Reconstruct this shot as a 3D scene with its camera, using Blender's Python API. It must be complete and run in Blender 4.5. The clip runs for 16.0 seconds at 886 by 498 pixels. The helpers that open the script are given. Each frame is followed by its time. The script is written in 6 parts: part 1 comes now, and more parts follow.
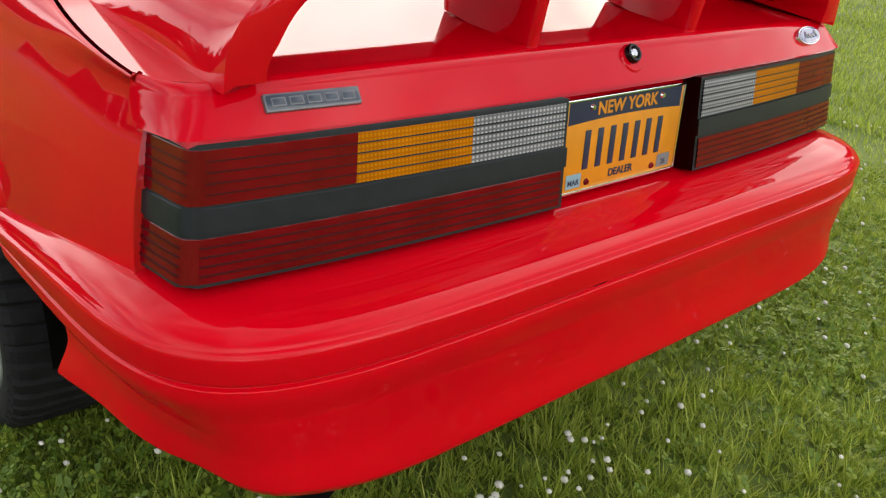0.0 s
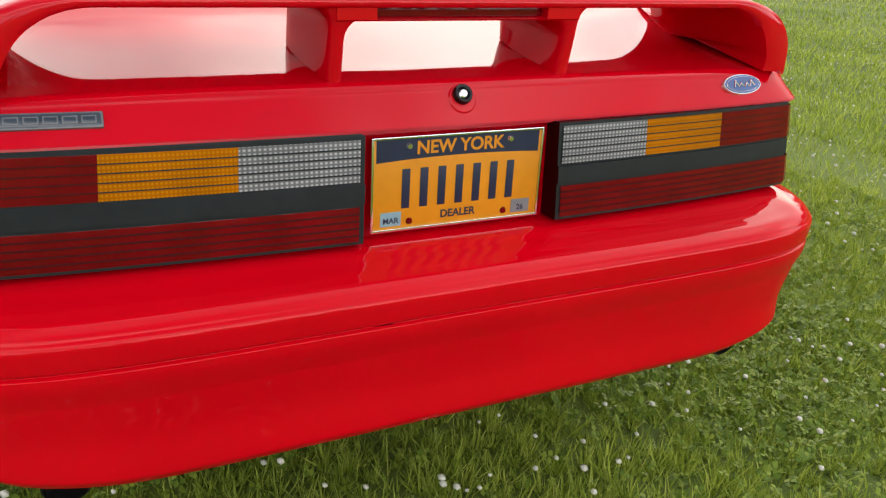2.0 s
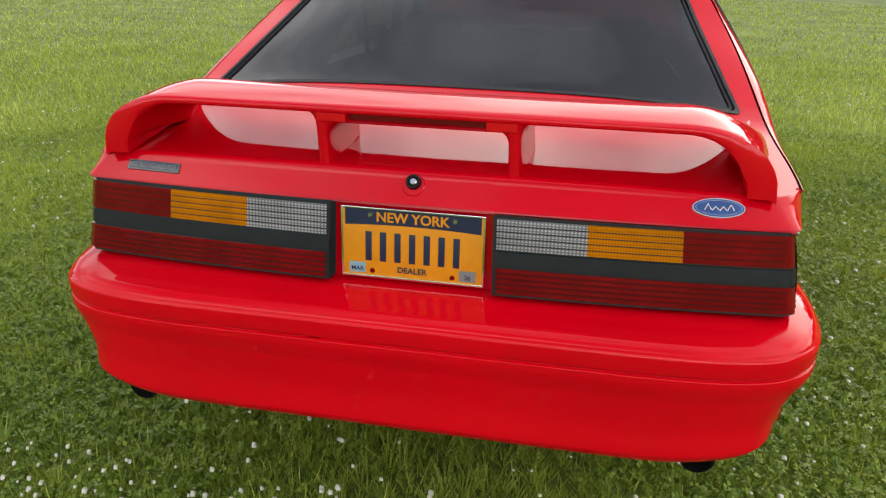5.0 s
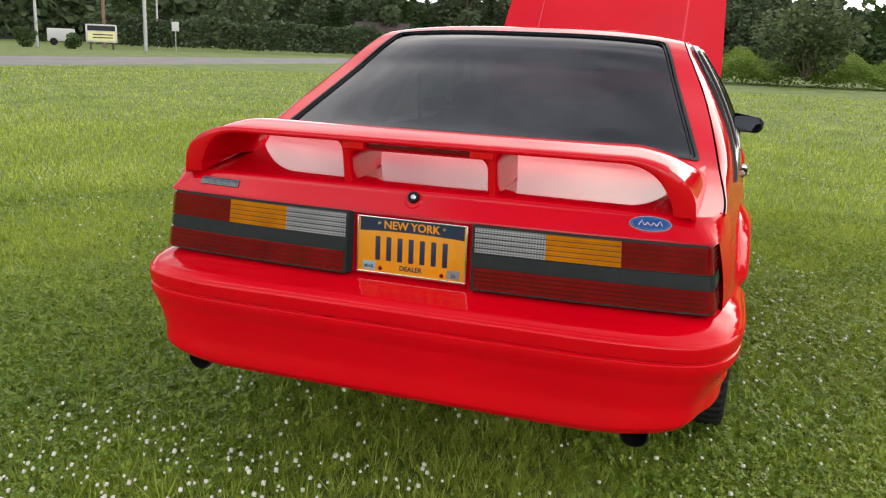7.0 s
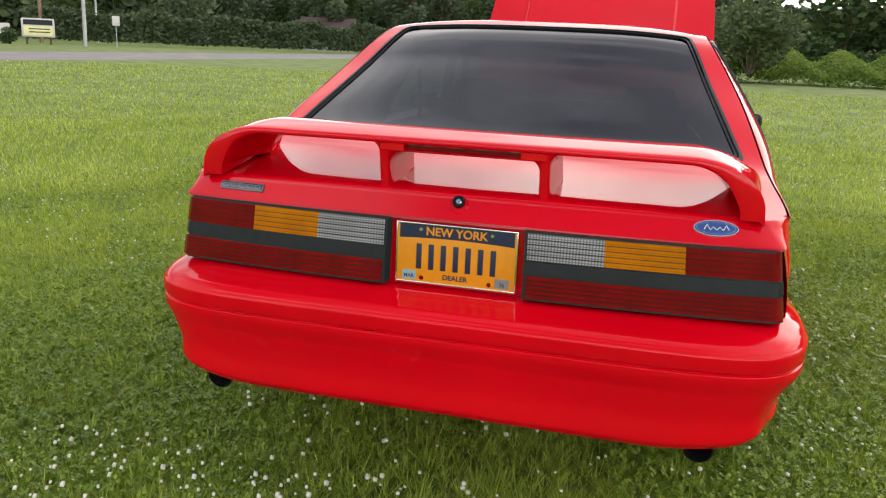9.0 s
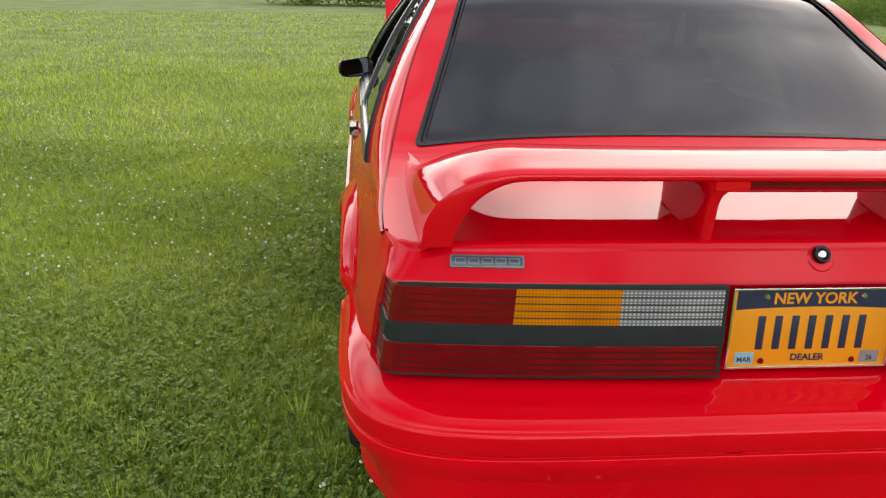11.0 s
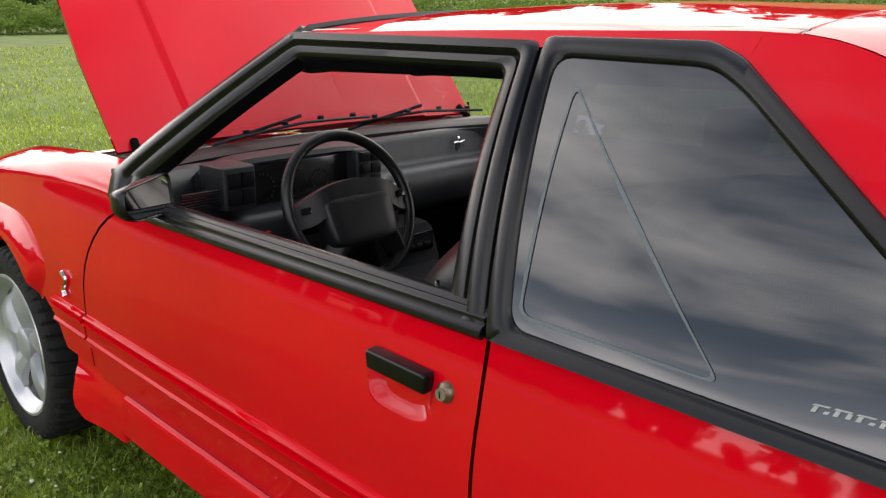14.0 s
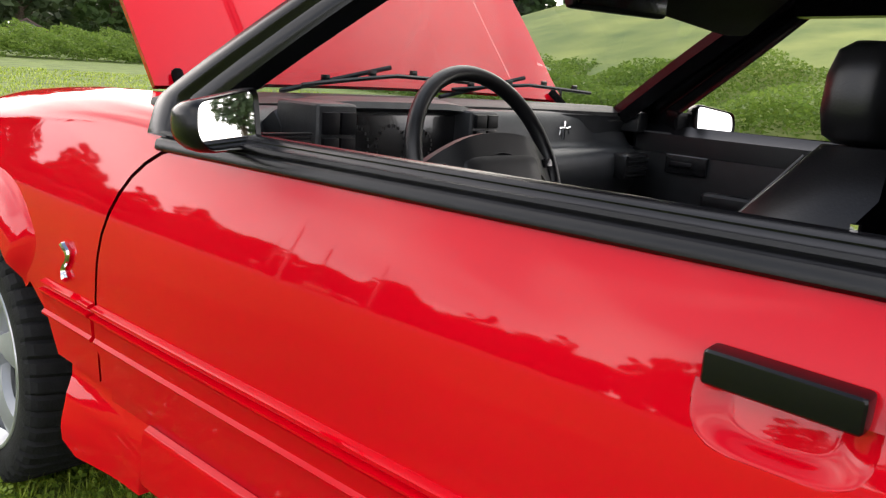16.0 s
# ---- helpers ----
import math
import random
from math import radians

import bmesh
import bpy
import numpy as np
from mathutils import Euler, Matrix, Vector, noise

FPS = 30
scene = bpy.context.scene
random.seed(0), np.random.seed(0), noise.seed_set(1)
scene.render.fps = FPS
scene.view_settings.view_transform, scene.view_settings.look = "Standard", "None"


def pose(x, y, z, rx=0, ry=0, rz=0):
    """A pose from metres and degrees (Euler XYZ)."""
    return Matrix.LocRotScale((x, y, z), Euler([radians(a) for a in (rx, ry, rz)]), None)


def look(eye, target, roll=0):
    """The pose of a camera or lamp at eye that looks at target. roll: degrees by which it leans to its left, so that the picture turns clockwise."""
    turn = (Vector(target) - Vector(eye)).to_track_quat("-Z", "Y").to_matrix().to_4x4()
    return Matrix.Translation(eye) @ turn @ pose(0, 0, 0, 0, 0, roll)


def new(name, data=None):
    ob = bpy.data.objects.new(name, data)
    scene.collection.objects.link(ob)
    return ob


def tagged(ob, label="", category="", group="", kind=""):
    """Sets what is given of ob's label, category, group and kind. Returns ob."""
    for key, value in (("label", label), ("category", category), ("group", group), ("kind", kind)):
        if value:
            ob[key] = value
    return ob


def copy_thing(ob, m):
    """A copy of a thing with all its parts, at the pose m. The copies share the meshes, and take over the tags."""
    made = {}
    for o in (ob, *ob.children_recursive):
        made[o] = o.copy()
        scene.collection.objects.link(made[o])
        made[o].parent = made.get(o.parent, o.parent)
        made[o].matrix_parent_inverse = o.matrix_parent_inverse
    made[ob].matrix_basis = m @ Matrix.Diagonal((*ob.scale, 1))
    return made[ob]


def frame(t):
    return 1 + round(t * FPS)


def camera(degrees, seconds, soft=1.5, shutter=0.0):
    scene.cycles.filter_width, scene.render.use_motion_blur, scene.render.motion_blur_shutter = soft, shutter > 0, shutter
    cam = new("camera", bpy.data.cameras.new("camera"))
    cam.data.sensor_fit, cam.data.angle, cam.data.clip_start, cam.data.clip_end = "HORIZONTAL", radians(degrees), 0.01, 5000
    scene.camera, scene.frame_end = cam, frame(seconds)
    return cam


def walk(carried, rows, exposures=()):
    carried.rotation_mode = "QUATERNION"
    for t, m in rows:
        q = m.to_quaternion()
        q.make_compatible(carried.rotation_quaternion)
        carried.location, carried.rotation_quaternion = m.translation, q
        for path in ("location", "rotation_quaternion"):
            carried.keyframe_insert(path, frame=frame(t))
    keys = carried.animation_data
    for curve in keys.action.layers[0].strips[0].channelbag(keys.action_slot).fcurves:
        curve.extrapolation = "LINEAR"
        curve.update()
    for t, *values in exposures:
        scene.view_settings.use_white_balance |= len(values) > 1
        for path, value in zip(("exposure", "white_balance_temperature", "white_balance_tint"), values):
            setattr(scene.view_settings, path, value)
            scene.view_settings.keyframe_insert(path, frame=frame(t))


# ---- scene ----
cam = camera(55.5, 16.0, soft=1.25)
PATH = [
    (0, (-1.145, -1.807, 1.096), (0.076, -0.426, 0.319), 3.1),
    (0.5, (-1.024, -1.855, 1.107), (0.132, -0.422, 0.325), 2.8),
    (1, (-0.92, -1.926, 1.129), (0.161, -0.434, 0.351), 2.9),
    (1.5, (-0.772, -2.043, 1.134), (0.197, -0.47, 0.37), 3.0),
    (2, (-0.624, -2.136, 1.142), (0.22, -0.484, 0.395), 3.2),
    (2.5, (-0.452, -2.151, 1.155), (0.235, -0.421, 0.425), 3.2),
    (3, (-0.274, -2.147, 1.168), (0.233, -0.349, 0.453), 2.8),
    (3.5, (-0.099, -2.189, 1.2), (0.196, -0.357, 0.454), 2.3),
    (4, (0.095, -2.291, 1.231), (0.155, -0.432, 0.496), 1.7),
    (4.5, (0.231, -2.443, 1.3), (0.047, -0.588, 0.575), 1.2),
    (4.7, (0.304, -2.513, 1.313), (0.031, -0.658, 0.615), 1.2),
    (6.8, (0.743, -2.961, 1.256), (0.141, -1.114, 0.782), 2.5),
    (7, (0.769, -3.009, 1.255), (0.157, -1.162, 0.793), 2.4),
    (7.5, (0.792, -3.086, 1.239), (0.168, -1.236, 0.808), 2.5),
    (8, (0.773, -3.092, 1.234), (0.156, -1.236, 0.817), 2.6),
    (8.2, (0.749, -3.076, 1.233), (0.144, -1.217, 0.814), 2.6),
    (10.5, (-0.457, -2.527, 1.295), (-0.482, -0.615, 0.708), 1.9),
    (11, (-0.818, -2.314, 1.316), (-0.625, -0.416, 0.716), 1.4),
    (11.5, (-1.16, -2.024, 1.324), (-0.735, -0.164, 0.726), 1.2),
    (12, (-1.388, -1.618, 1.324), (-0.71, 0.167, 0.733), 0.9),
    (12.5, (-1.617, -1.19, 1.336), (-0.705, 0.49, 0.748), 0.45),
    (13, (-1.674, -0.812, 1.342), (-0.562, 0.746, 0.764), -0.05),
    (13.5, (-1.665, -0.479, 1.358), (-0.403, 0.967, 0.794), -0.2),
    (14, (-1.636, -0.15, 1.343), (-0.284, 1.22, 0.798), 0.2),
    (14.5, (-1.568, 0.034, 1.264), (-0.168, 1.366, 0.746), 1.05),
    (15, (-1.516, 0.122, 1.222), (-0.088, 1.437, 0.739), 2.15),
    (15.5, (-1.527, 0.3, 1.121), (-0.068, 1.595, 0.675), 3.4),
    (16, (-1.516, 0.522, 1.044), (-0.067, 1.836, 0.627), 4.2),
]
walk(cam, [(t, look(eye, target, roll)) for t, eye, target, roll in PATH], exposures=((0, 0.93), (4.7, 0.87), (7.5, 0.91), (10.5, 0.95), (12.5, 0.97), (14.0, 1.08), (15.5, 1.42), (16, 1.38)))

# ---- light ----
world = bpy.data.worlds.new("sky")
scene.world = world
world.use_nodes = True
SUN_ELEV, SUN_TURN = 26.0, 50.0
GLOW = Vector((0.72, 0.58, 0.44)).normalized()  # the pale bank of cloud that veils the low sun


def sky():
    """A hazy sky under broken cloud, bright in the bank that faces the sun and low down, slate blue elsewhere."""
    t = world.node_tree
    n, l = t.nodes, t.links
    n.clear()
    out, bg = n.new("ShaderNodeOutputWorld"), n.new("ShaderNodeBackground")
    sk = n.new("ShaderNodeTexSky")
    sk.sky_type, sk.sun_disc = "NISHITA", False
    sk.sun_elevation, sk.sun_rotation = radians(SUN_ELEV), radians(SUN_TURN)
    sk.dust_density, sk.air_density = 3.0, 1.0
    co, mp = n.new("ShaderNodeTexCoord"), n.new("ShaderNodeMapping")
    mp.inputs["Scale"].default_value = (1.0, 1.0, 2.4)
    nz = n.new("ShaderNodeTexNoise")
    nz.inputs["Scale"].default_value, nz.inputs["Detail"].default_value = 1.35, 5.0
    nz.inputs["Roughness"].default_value, nz.inputs["Distortion"].default_value = 0.5, 0.35
    l.new(co.outputs["Generated"], mp.inputs["Vector"])
    l.new(mp.outputs["Vector"], nz.inputs["Vector"])

    def ramp(src, p0, c0, p1, c1, ease=False):
        r = n.new("ShaderNodeValToRGB")
        e = r.color_ramp.elements
        if ease:
            r.color_ramp.interpolation = "EASE"
        e[0].position, e[1].position = p0, p1
        e[0].color, e[1].color = (*c0, 1), (*c1, 1)
        l.new(src, r.inputs["Fac"])
        return r.outputs["Color"]

    def mix(kind, fac, a, b):
        m = n.new("ShaderNodeMixRGB")
        m.blend_type = kind
        for sock, v in zip(m.inputs, (fac, a, b)):
            if isinstance(v, float):
                sock.default_value = v
            else:
                l.new(v, sock)
        return m.outputs["Color"]
    cover = ramp(nz.outputs["Fac"], 0.26, (0, 0, 0), 0.46, (1, 1, 1))
    cloud = ramp(nz.outputs["Fac"], 0.42, (2.6, 3.0, 3.8), 0.70, (19.0, 17.7, 16.8))
    col = mix("MIX", cover, sk.outputs["Color"], cloud)
    xyz = n.new("ShaderNodeSeparateXYZ")
    l.new(co.outputs["Generated"], xyz.inputs[0])
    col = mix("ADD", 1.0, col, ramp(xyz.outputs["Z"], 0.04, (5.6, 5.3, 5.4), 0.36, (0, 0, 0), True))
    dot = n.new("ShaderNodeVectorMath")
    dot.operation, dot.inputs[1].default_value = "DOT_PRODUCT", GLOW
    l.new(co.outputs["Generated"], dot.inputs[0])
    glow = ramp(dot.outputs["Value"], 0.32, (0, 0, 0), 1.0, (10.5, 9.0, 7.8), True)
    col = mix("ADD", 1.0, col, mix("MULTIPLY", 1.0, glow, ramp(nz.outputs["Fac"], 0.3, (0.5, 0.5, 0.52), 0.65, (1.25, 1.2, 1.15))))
    # thicker slate-blue cloud overhead
    col = mix("MULTIPLY", 1.0, col, ramp(xyz.outputs["Z"], 0.48, (1, 1, 1), 0.88, (0.36, 0.41, 0.50), True))
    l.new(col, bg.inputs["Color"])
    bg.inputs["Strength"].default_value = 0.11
    l.new(bg.outputs["Background"], out.inputs["Surface"])


sky()
sun_data = bpy.data.lights.new("sun", "SUN")
sun_data.energy, sun_data.angle, sun_data.color = 0.3, radians(165), (1.0, 0.88, 0.74)
sun = new("sun", sun_data)
_a = radians(SUN_TURN)
sun.matrix_world = look((0, 0, 30), (-math.sin(_a) * math.cos(radians(SUN_ELEV)), -math.cos(_a) * math.cos(radians(SUN_ELEV)), 30 - math.sin(radians(SUN_ELEV))))


# ---- materials ----
def material(name, color, rough=0.5, metal=0.0, coat=0.0, spec=0.5, vary=0.0, scale=6.0, bump=0.0, bump_scale=40.0, color2=None, detail=4.0, space="Object"):
    m = bpy.data.materials.new(name)
    m.use_nodes = True
    n, l = m.node_tree.nodes, m.node_tree.links
    p = n["Principled BSDF"]
    p.inputs["Base Color"].default_value = (*color, 1)
    p.inputs["Roughness"].default_value, p.inputs["Metallic"].default_value = rough, metal
    p.inputs["Coat Weight"].default_value, p.inputs["Coat Roughness"].default_value = coat, 0.03
    p.inputs["Specular IOR Level"].default_value, p.inputs["Coat IOR"].default_value = spec, 1.42
    if vary or color2 or bump:
        co = n.new("ShaderNodeTexCoord")
    if vary or color2:
        nz, ramp = n.new("ShaderNodeTexNoise"), n.new("ShaderNodeValToRGB")
        nz.inputs["Scale"].default_value, nz.inputs["Detail"].default_value = scale, detail
        lo = tuple(c * (1 - vary) for c in color)
        hi = color2 or tuple(min(1.0, c * (1 + vary)) for c in color)
        ramp.color_ramp.elements[0].position, ramp.color_ramp.elements[1].position = 0.3, 0.7
        ramp.color_ramp.elements[0].color, ramp.color_ramp.elements[1].color = (*lo, 1), (*hi, 1)
        l.new(co.outputs[space], nz.inputs["Vector"])
        l.new(nz.outputs["Fac"], ramp.inputs["Fac"])
        l.new(ramp.outputs["Color"], p.inputs["Base Color"])
    if bump:
        bz, bp = n.new("ShaderNodeTexNoise"), n.new("ShaderNodeBump")
        bz.inputs["Scale"].default_value, bz.inputs["Detail"].default_value = bump_scale, 4.0
        bp.inputs["Strength"].default_value, bp.inputs["Distance"].default_value = bump, 0.01
        l.new(co.outputs[space], bz.inputs["Vector"])
        l.new(bz.outputs["Fac"], bp.inputs["Height"])
        l.new(bp.outputs["Normal"], p.inputs["Normal"])
    return m


def glass_material(name, tint, f0=0.04):
    """A thin pane: clear or tinted, with the gloss that glass has, stronger at a slant."""
    m = bpy.data.materials.new(name)
    m.use_nodes = True
    n, l = m.node_tree.nodes, m.node_tree.links
    n.remove(n["Principled BSDF"])
    tr, gl, mix, lw = n.new("ShaderNodeBsdfTransparent"), n.new("ShaderNodeBsdfGlossy"), n.new("ShaderNodeMixShader"), n.new("ShaderNodeLayerWeight")
    tr.inputs["Color"].default_value = (*tint, 1)
    gl.inputs["Roughness"].default_value, lw.inputs["Blend"].default_value = 0.0, 0.5
    pw, ml = n.new("ShaderNodeMath"), n.new("ShaderNodeMath")
    pw.operation, pw.inputs[1].default_value = "POWER", 5.0
    ml.operation, ml.inputs[1].default_value, ml.inputs[2].default_value = "MULTIPLY_ADD", 1 - f0, f0
    l.new(lw.outputs["Facing"], pw.inputs[0])
    l.new(pw.outputs[0], ml.inputs[0])
    l.new(ml.outputs[0], mix.inputs["Fac"])
    l.new(tr.outputs["BSDF"], mix.inputs[1])
    l.new(gl.outputs["BSDF"], mix.inputs[2])
    l.new(mix.outputs["Shader"], n["Material Output"].inputs["Surface"])
    return m


RED = material("red paint", (0.60, 0.0004, 0.009), 0.5, coat=0.68, spec=0.0, vary=0.06, scale=2.5)
RED.node_tree.nodes["Principled BSDF"].inputs["Coat IOR"].default_value = 1.52
RED_PLASTIC = material("red bumper paint", (0.62, 0.0004, 0.008), 0.5, coat=0.65, spec=0.0, vary=0.06, scale=3.0)
BLACK_TRIM = material("black trim", (0.004, 0.004, 0.005), 0.4, spec=0.25, vary=0.3, scale=30, bump=0.1, bump_scale=400)
BLACK_GLOSS = material("black gloss", (0.004, 0.004, 0.005), 0.22, spec=0.35, vary=0.2, scale=20)
GAP = material("dark gap", (0.003, 0.0028, 0.0028), 0.9, spec=0.05, vary=0.3, scale=30)
RUBBER = material("tyre rubber", (0.010, 0.010, 0.011), 0.75, spec=0.25, vary=0.35, scale=30, bump=0.25, bump_scale=160)
ALLOY = material("silver alloy", (0.40, 0.41, 0.43), 0.36, metal=0.35, vary=0.08, scale=20)
ALLOY_LIP = material("machined alloy", (0.52, 0.53, 0.545), 0.28, metal=0.6, vary=0.05, scale=30)
CHROME = material("chrome", (0.75, 0.75, 0.76), 0.12, metal=1.0)
VINYL = material("black vinyl", (0.010, 0.0105, 0.012), 0.40, spec=0.45, vary=0.25, scale=25, bump=0.1, bump_scale=500)
LEATHER = material("black leather", (0.007, 0.007, 0.008), 0.36, spec=0.45, vary=0.25, scale=18, bump=0.06, bump_scale=320)
TINT = glass_material("tinted glass", (0.03, 0.034, 0.04), 0.085)
TINT_FILM = glass_material("filmed glass", (0.03, 0.034, 0.04), 0.125)
CLEAR = glass_material("clear glass", (0.86, 0.9, 0.88))

# ---- mesh helpers ----
CENTRE = Vector((0, 1.0, 0.6))


def spline(pts):
    """A smooth curve y(x) through a few points."""
    xs, ys = [p[0] for p in pts], [p[1] for p in pts]
    k = len(xs)
    d = [(ys[i + 1] - ys[i]) / (xs[i + 1] - xs[i]) for i in range(k - 1)]
    m = [d[0]] + [0.0 if d[i - 1] * d[i] <= 0 else 2 * d[i - 1] * d[i] / (d[i - 1] + d[i]) for i in range(1, k - 1)] + [d[-1]]

    def f(x):
        if x <= xs[0]:
            return ys[0] + m[0] * (x - xs[0])
        if x >= xs[-1]:
            return ys[-1] + m[-1] * (x - xs[-1])
        i = max(j for j in range(k - 1) if xs[j] <= x)
        h = xs[i + 1] - xs[i]
        t = (x - xs[i]) / h
        return ((1 + 2 * t) * (1 - t) ** 2 * ys[i] + t * (1 - t) ** 2 * h * m[i] + t * t * (3 - 2 * t) * ys[i + 1] + t * t * (t - 1) * h * m[i + 1])
    return f


def soften(f, s):
    """The curve f, evened out over about s either way."""
    ws = [(i * s / 3, math.exp(-(i / 3) ** 2)) for i in range(-5, 6)]
    tot = sum(w for _, w in ws)
    return lambda x: sum(w * f(x + d) for d, w in ws) / tot


def smooth(a, b, x):
    t = min(1.0, max(0.0, (x - a) / (b - a)))
    return t * t * (3 - 2 * t)


def part(name, bm, mat, parent=None, label="", sharp=35, flat=False):
    """Links a bmesh as one mesh object, under a thing or a part."""
    me = bpy.data.meshes.new(name)
    bm.to_mesh(me)
    bm.free()
    me.materials.append(mat)
    if not flat:
        me.shade_smooth()
        me.set_sharp_from_angle(angle=radians(sharp))
    ob = new(name, me)
    ob.parent = parent
    if label:
        ob["label"] = label
    return ob


def thing(name, label, category, m=None, group="", kind=""):
    ob = new(name)
    ob.empty_display_size = 0.1
    if m is not None:
        ob.matrix_world = m
    return tagged(ob, label, category, group, kind)


def panel(name, outline, fmap, mat, parent, label="", step=(0.05, 0.04), lip=0.014, centre=CENTRE, inward=False, holes=()):
    """A skin cut to an outline in (u, v) and laid on the surface fmap(u, v), its edges turned in by lip."""
    bm = bmesh.new()
    bm.faces.new([bm.verts.new((u, v, 0)) for u, v in outline])
    bm.normal_update()
    bmesh.ops.triangulate(bm, faces=bm.faces[:])
    for axis in (0, 1):
        lo, hi = min(p[axis] for p in outline), max(p[axis] for p in outline)
        k = max(1, int((hi - lo) / step[axis]))
        for i in range(1, k):
            co, no = [0, 0, 0], [0, 0, 0]
            co[axis], no[axis] = lo + (hi - lo) * i / k, 1
            bmesh.ops.bisect_plane(bm, geom=bm.verts[:] + bm.edges[:] + bm.faces[:], plane_co=co, plane_no=no)
    for hole in holes:
        turn = sum(a[0] * b[1] - b[0] * a[1] for a, b in zip(hole, hole[1:] + hole[:1]))
        ring = hole if turn > 0 else hole[::-1]
        lines = [(a, (b[1] - a[1], a[0] - b[0])) for a, b in zip(ring, ring[1:] + ring[:1])]
        for a, no in lines:
            bmesh.ops.bisect_plane(bm, geom=bm.verts[:] + bm.edges[:] + bm.faces[:], plane_co=(*a, 0), plane_no=(*no, 0))
        gone = []
        for f in bm.faces:
            c = f.calc_center_median()
            if all((c.x - a[0]) * no[0] + (c.y - a[1]) * no[1] < 0 for a, no in lines):
                gone.append(f)
        bmesh.ops.delete(bm, geom=gone, context="FACES")
    bmesh.ops.remove_doubles(bm, verts=bm.verts[:], dist=1e-5)
    bm.verts.index_update()
    bm.verts.ensure_lookup_table()
    places, normals = [], []
    for v in bm.verts:
        a, b, e = v.co.x, v.co.y, 1e-3
        p = Vector(fmap(a, b))
        du, dv = Vector(fmap(a + e, b)) - Vector(fmap(a - e, b)), Vector(fmap(a, b + e)) - Vector(fmap(a, b - e))
        nn = du.cross(dv).normalized()
        if (nn.dot(p - centre) < 0) != inward:
            nn = -nn
        places.append(p), normals.append(nn)
    faces = []
    for f in bm.faces:
        ids = [v.index for v in f.verts]
        p = [places[i] for i in ids]
        if (p[1] - p[0]).cross(p[2] - p[0]).dot(normals[ids[0]]) < 0:
            ids.reverse()
        faces.append(ids)
    edges = [[v.index for v in e.verts] for e in bm.edges if len(e.link_faces) == 1]
    bm.free()
    if lip:
        back = {}
        for a, b in edges:
            for i in (a, b):
                if i not in back:
                    back[i] = (len(places), len(places) + 1)
                    places += [places[i].copy(), places[i] - normals[i] * lip]
                    normals += [normals[i], normals[i]]
            (a0, a1), (b0, b1) = back[a], back[b]
            faces.append([a0, b0, b1, a1])
    me = bpy.data.meshes.new(name)
    me.from_pydata([tuple(p) for p in places], [], faces)
    me.shade_smooth()
    me.normals_split_custom_set_from_vertices([tuple(q) for q in normals])
    me.materials.append(mat)
    ob = new(name, me)
    ob.parent = parent
    if label:
        ob["label"] = label
    return ob


def mirrored(fmap):
    def g(u, v):
        x, y, z = fmap(u, v)
        return (-x, y, z)
    return g


def loft(bm, rings, closed=True, caps=True):
    """Skins rings of points, each with as many as the last."""
    vs = [[bm.verts.new(p) for p in r] for r in rings]
    k = len(rings[0])
    for a, b in zip(vs, vs[1:]):
        for i in range(k if closed else k - 1):
            j = (i + 1) % k
            bm.faces.new((a[i], a[j], b[j], b[i]))
    if caps and closed:
        bm.faces.new(vs[0][::-1])
        bm.faces.new(vs[-1])
    bmesh.ops.recalc_face_normals(bm, faces=bm.faces[:])
    return vs


def box(bm, x, y, z, sx, sy, sz, bevel=0.0, m=None, seg=2):
    made = bmesh.ops.create_cube(bm, size=1, matrix=(m or Matrix()) @ Matrix.Translation((x, y, z)) @ Matrix.Diagonal((sx, sy, sz, 1)))
    if bevel:
        es = list({e for v in made["verts"] for e in v.link_edges})
        bmesh.ops.bevel(bm, geom=es, offset=bevel, segments=seg, affect="EDGES", profile=0.6)


def tube(bm, pts, r, k=10, caps=True, squash=1.0):
    """A round bar along points; r is a number or one for each point."""
    pts = [Vector(p) for p in pts]
    rings = []
    for i, p in enumerate(pts):
        d = (pts[min(i + 1, len(pts) - 1)] - pts[max(i - 1, 0)]).normalized()
        a = d.orthogonal().normalized() if i == 0 else (rings_a - d * rings_a.dot(d)).normalized()
        rings_a = a
        b = d.cross(a)
        rr = r[i] if isinstance(r, (list, tuple)) else r
        rings.append([p + (a * math.cos(q) + b * math.sin(q) * squash) * rr for q in [2 * math.pi * j / k for j in range(k)]])
    loft(bm, rings, True, caps)


def lathe(bm, profile, k=48, m=None):
    """Turns a profile of (radius, along) round the x axis."""
    m = m or Matrix()
    vs = [[bm.verts.new(m @ Vector((a, r * math.cos(q), r * math.sin(q)))) for q in [2 * math.pi * j / k for j in range(k)]] for r, a in profile]
    for a, b in zip(vs, vs[1:]):
        for i in range(k):
            j = (i + 1) % k
            bm.faces.new((a[i], a[j], b[j], b[i]))
    bmesh.ops.recalc_face_normals(bm, faces=bm.faces[:])

# ---- ground ----
GRASS_GROUND = material("lawn soil and thatch", (0.065, 0.105, 0.016), 0.95, color2=(0.175, 0.235, 0.038), scale=0.9, detail=14, bump=0.8, bump_scale=45)


def ground():
    bm = bmesh.new()
    bmesh.ops.create_grid(bm, x_segments=40, y_segments=40, size=400)
    tagged(part("ground", bm, GRASS_GROUND, None, flat=True), "wide mown lawn of grass and clover", "ground", kind="structure")


ground()

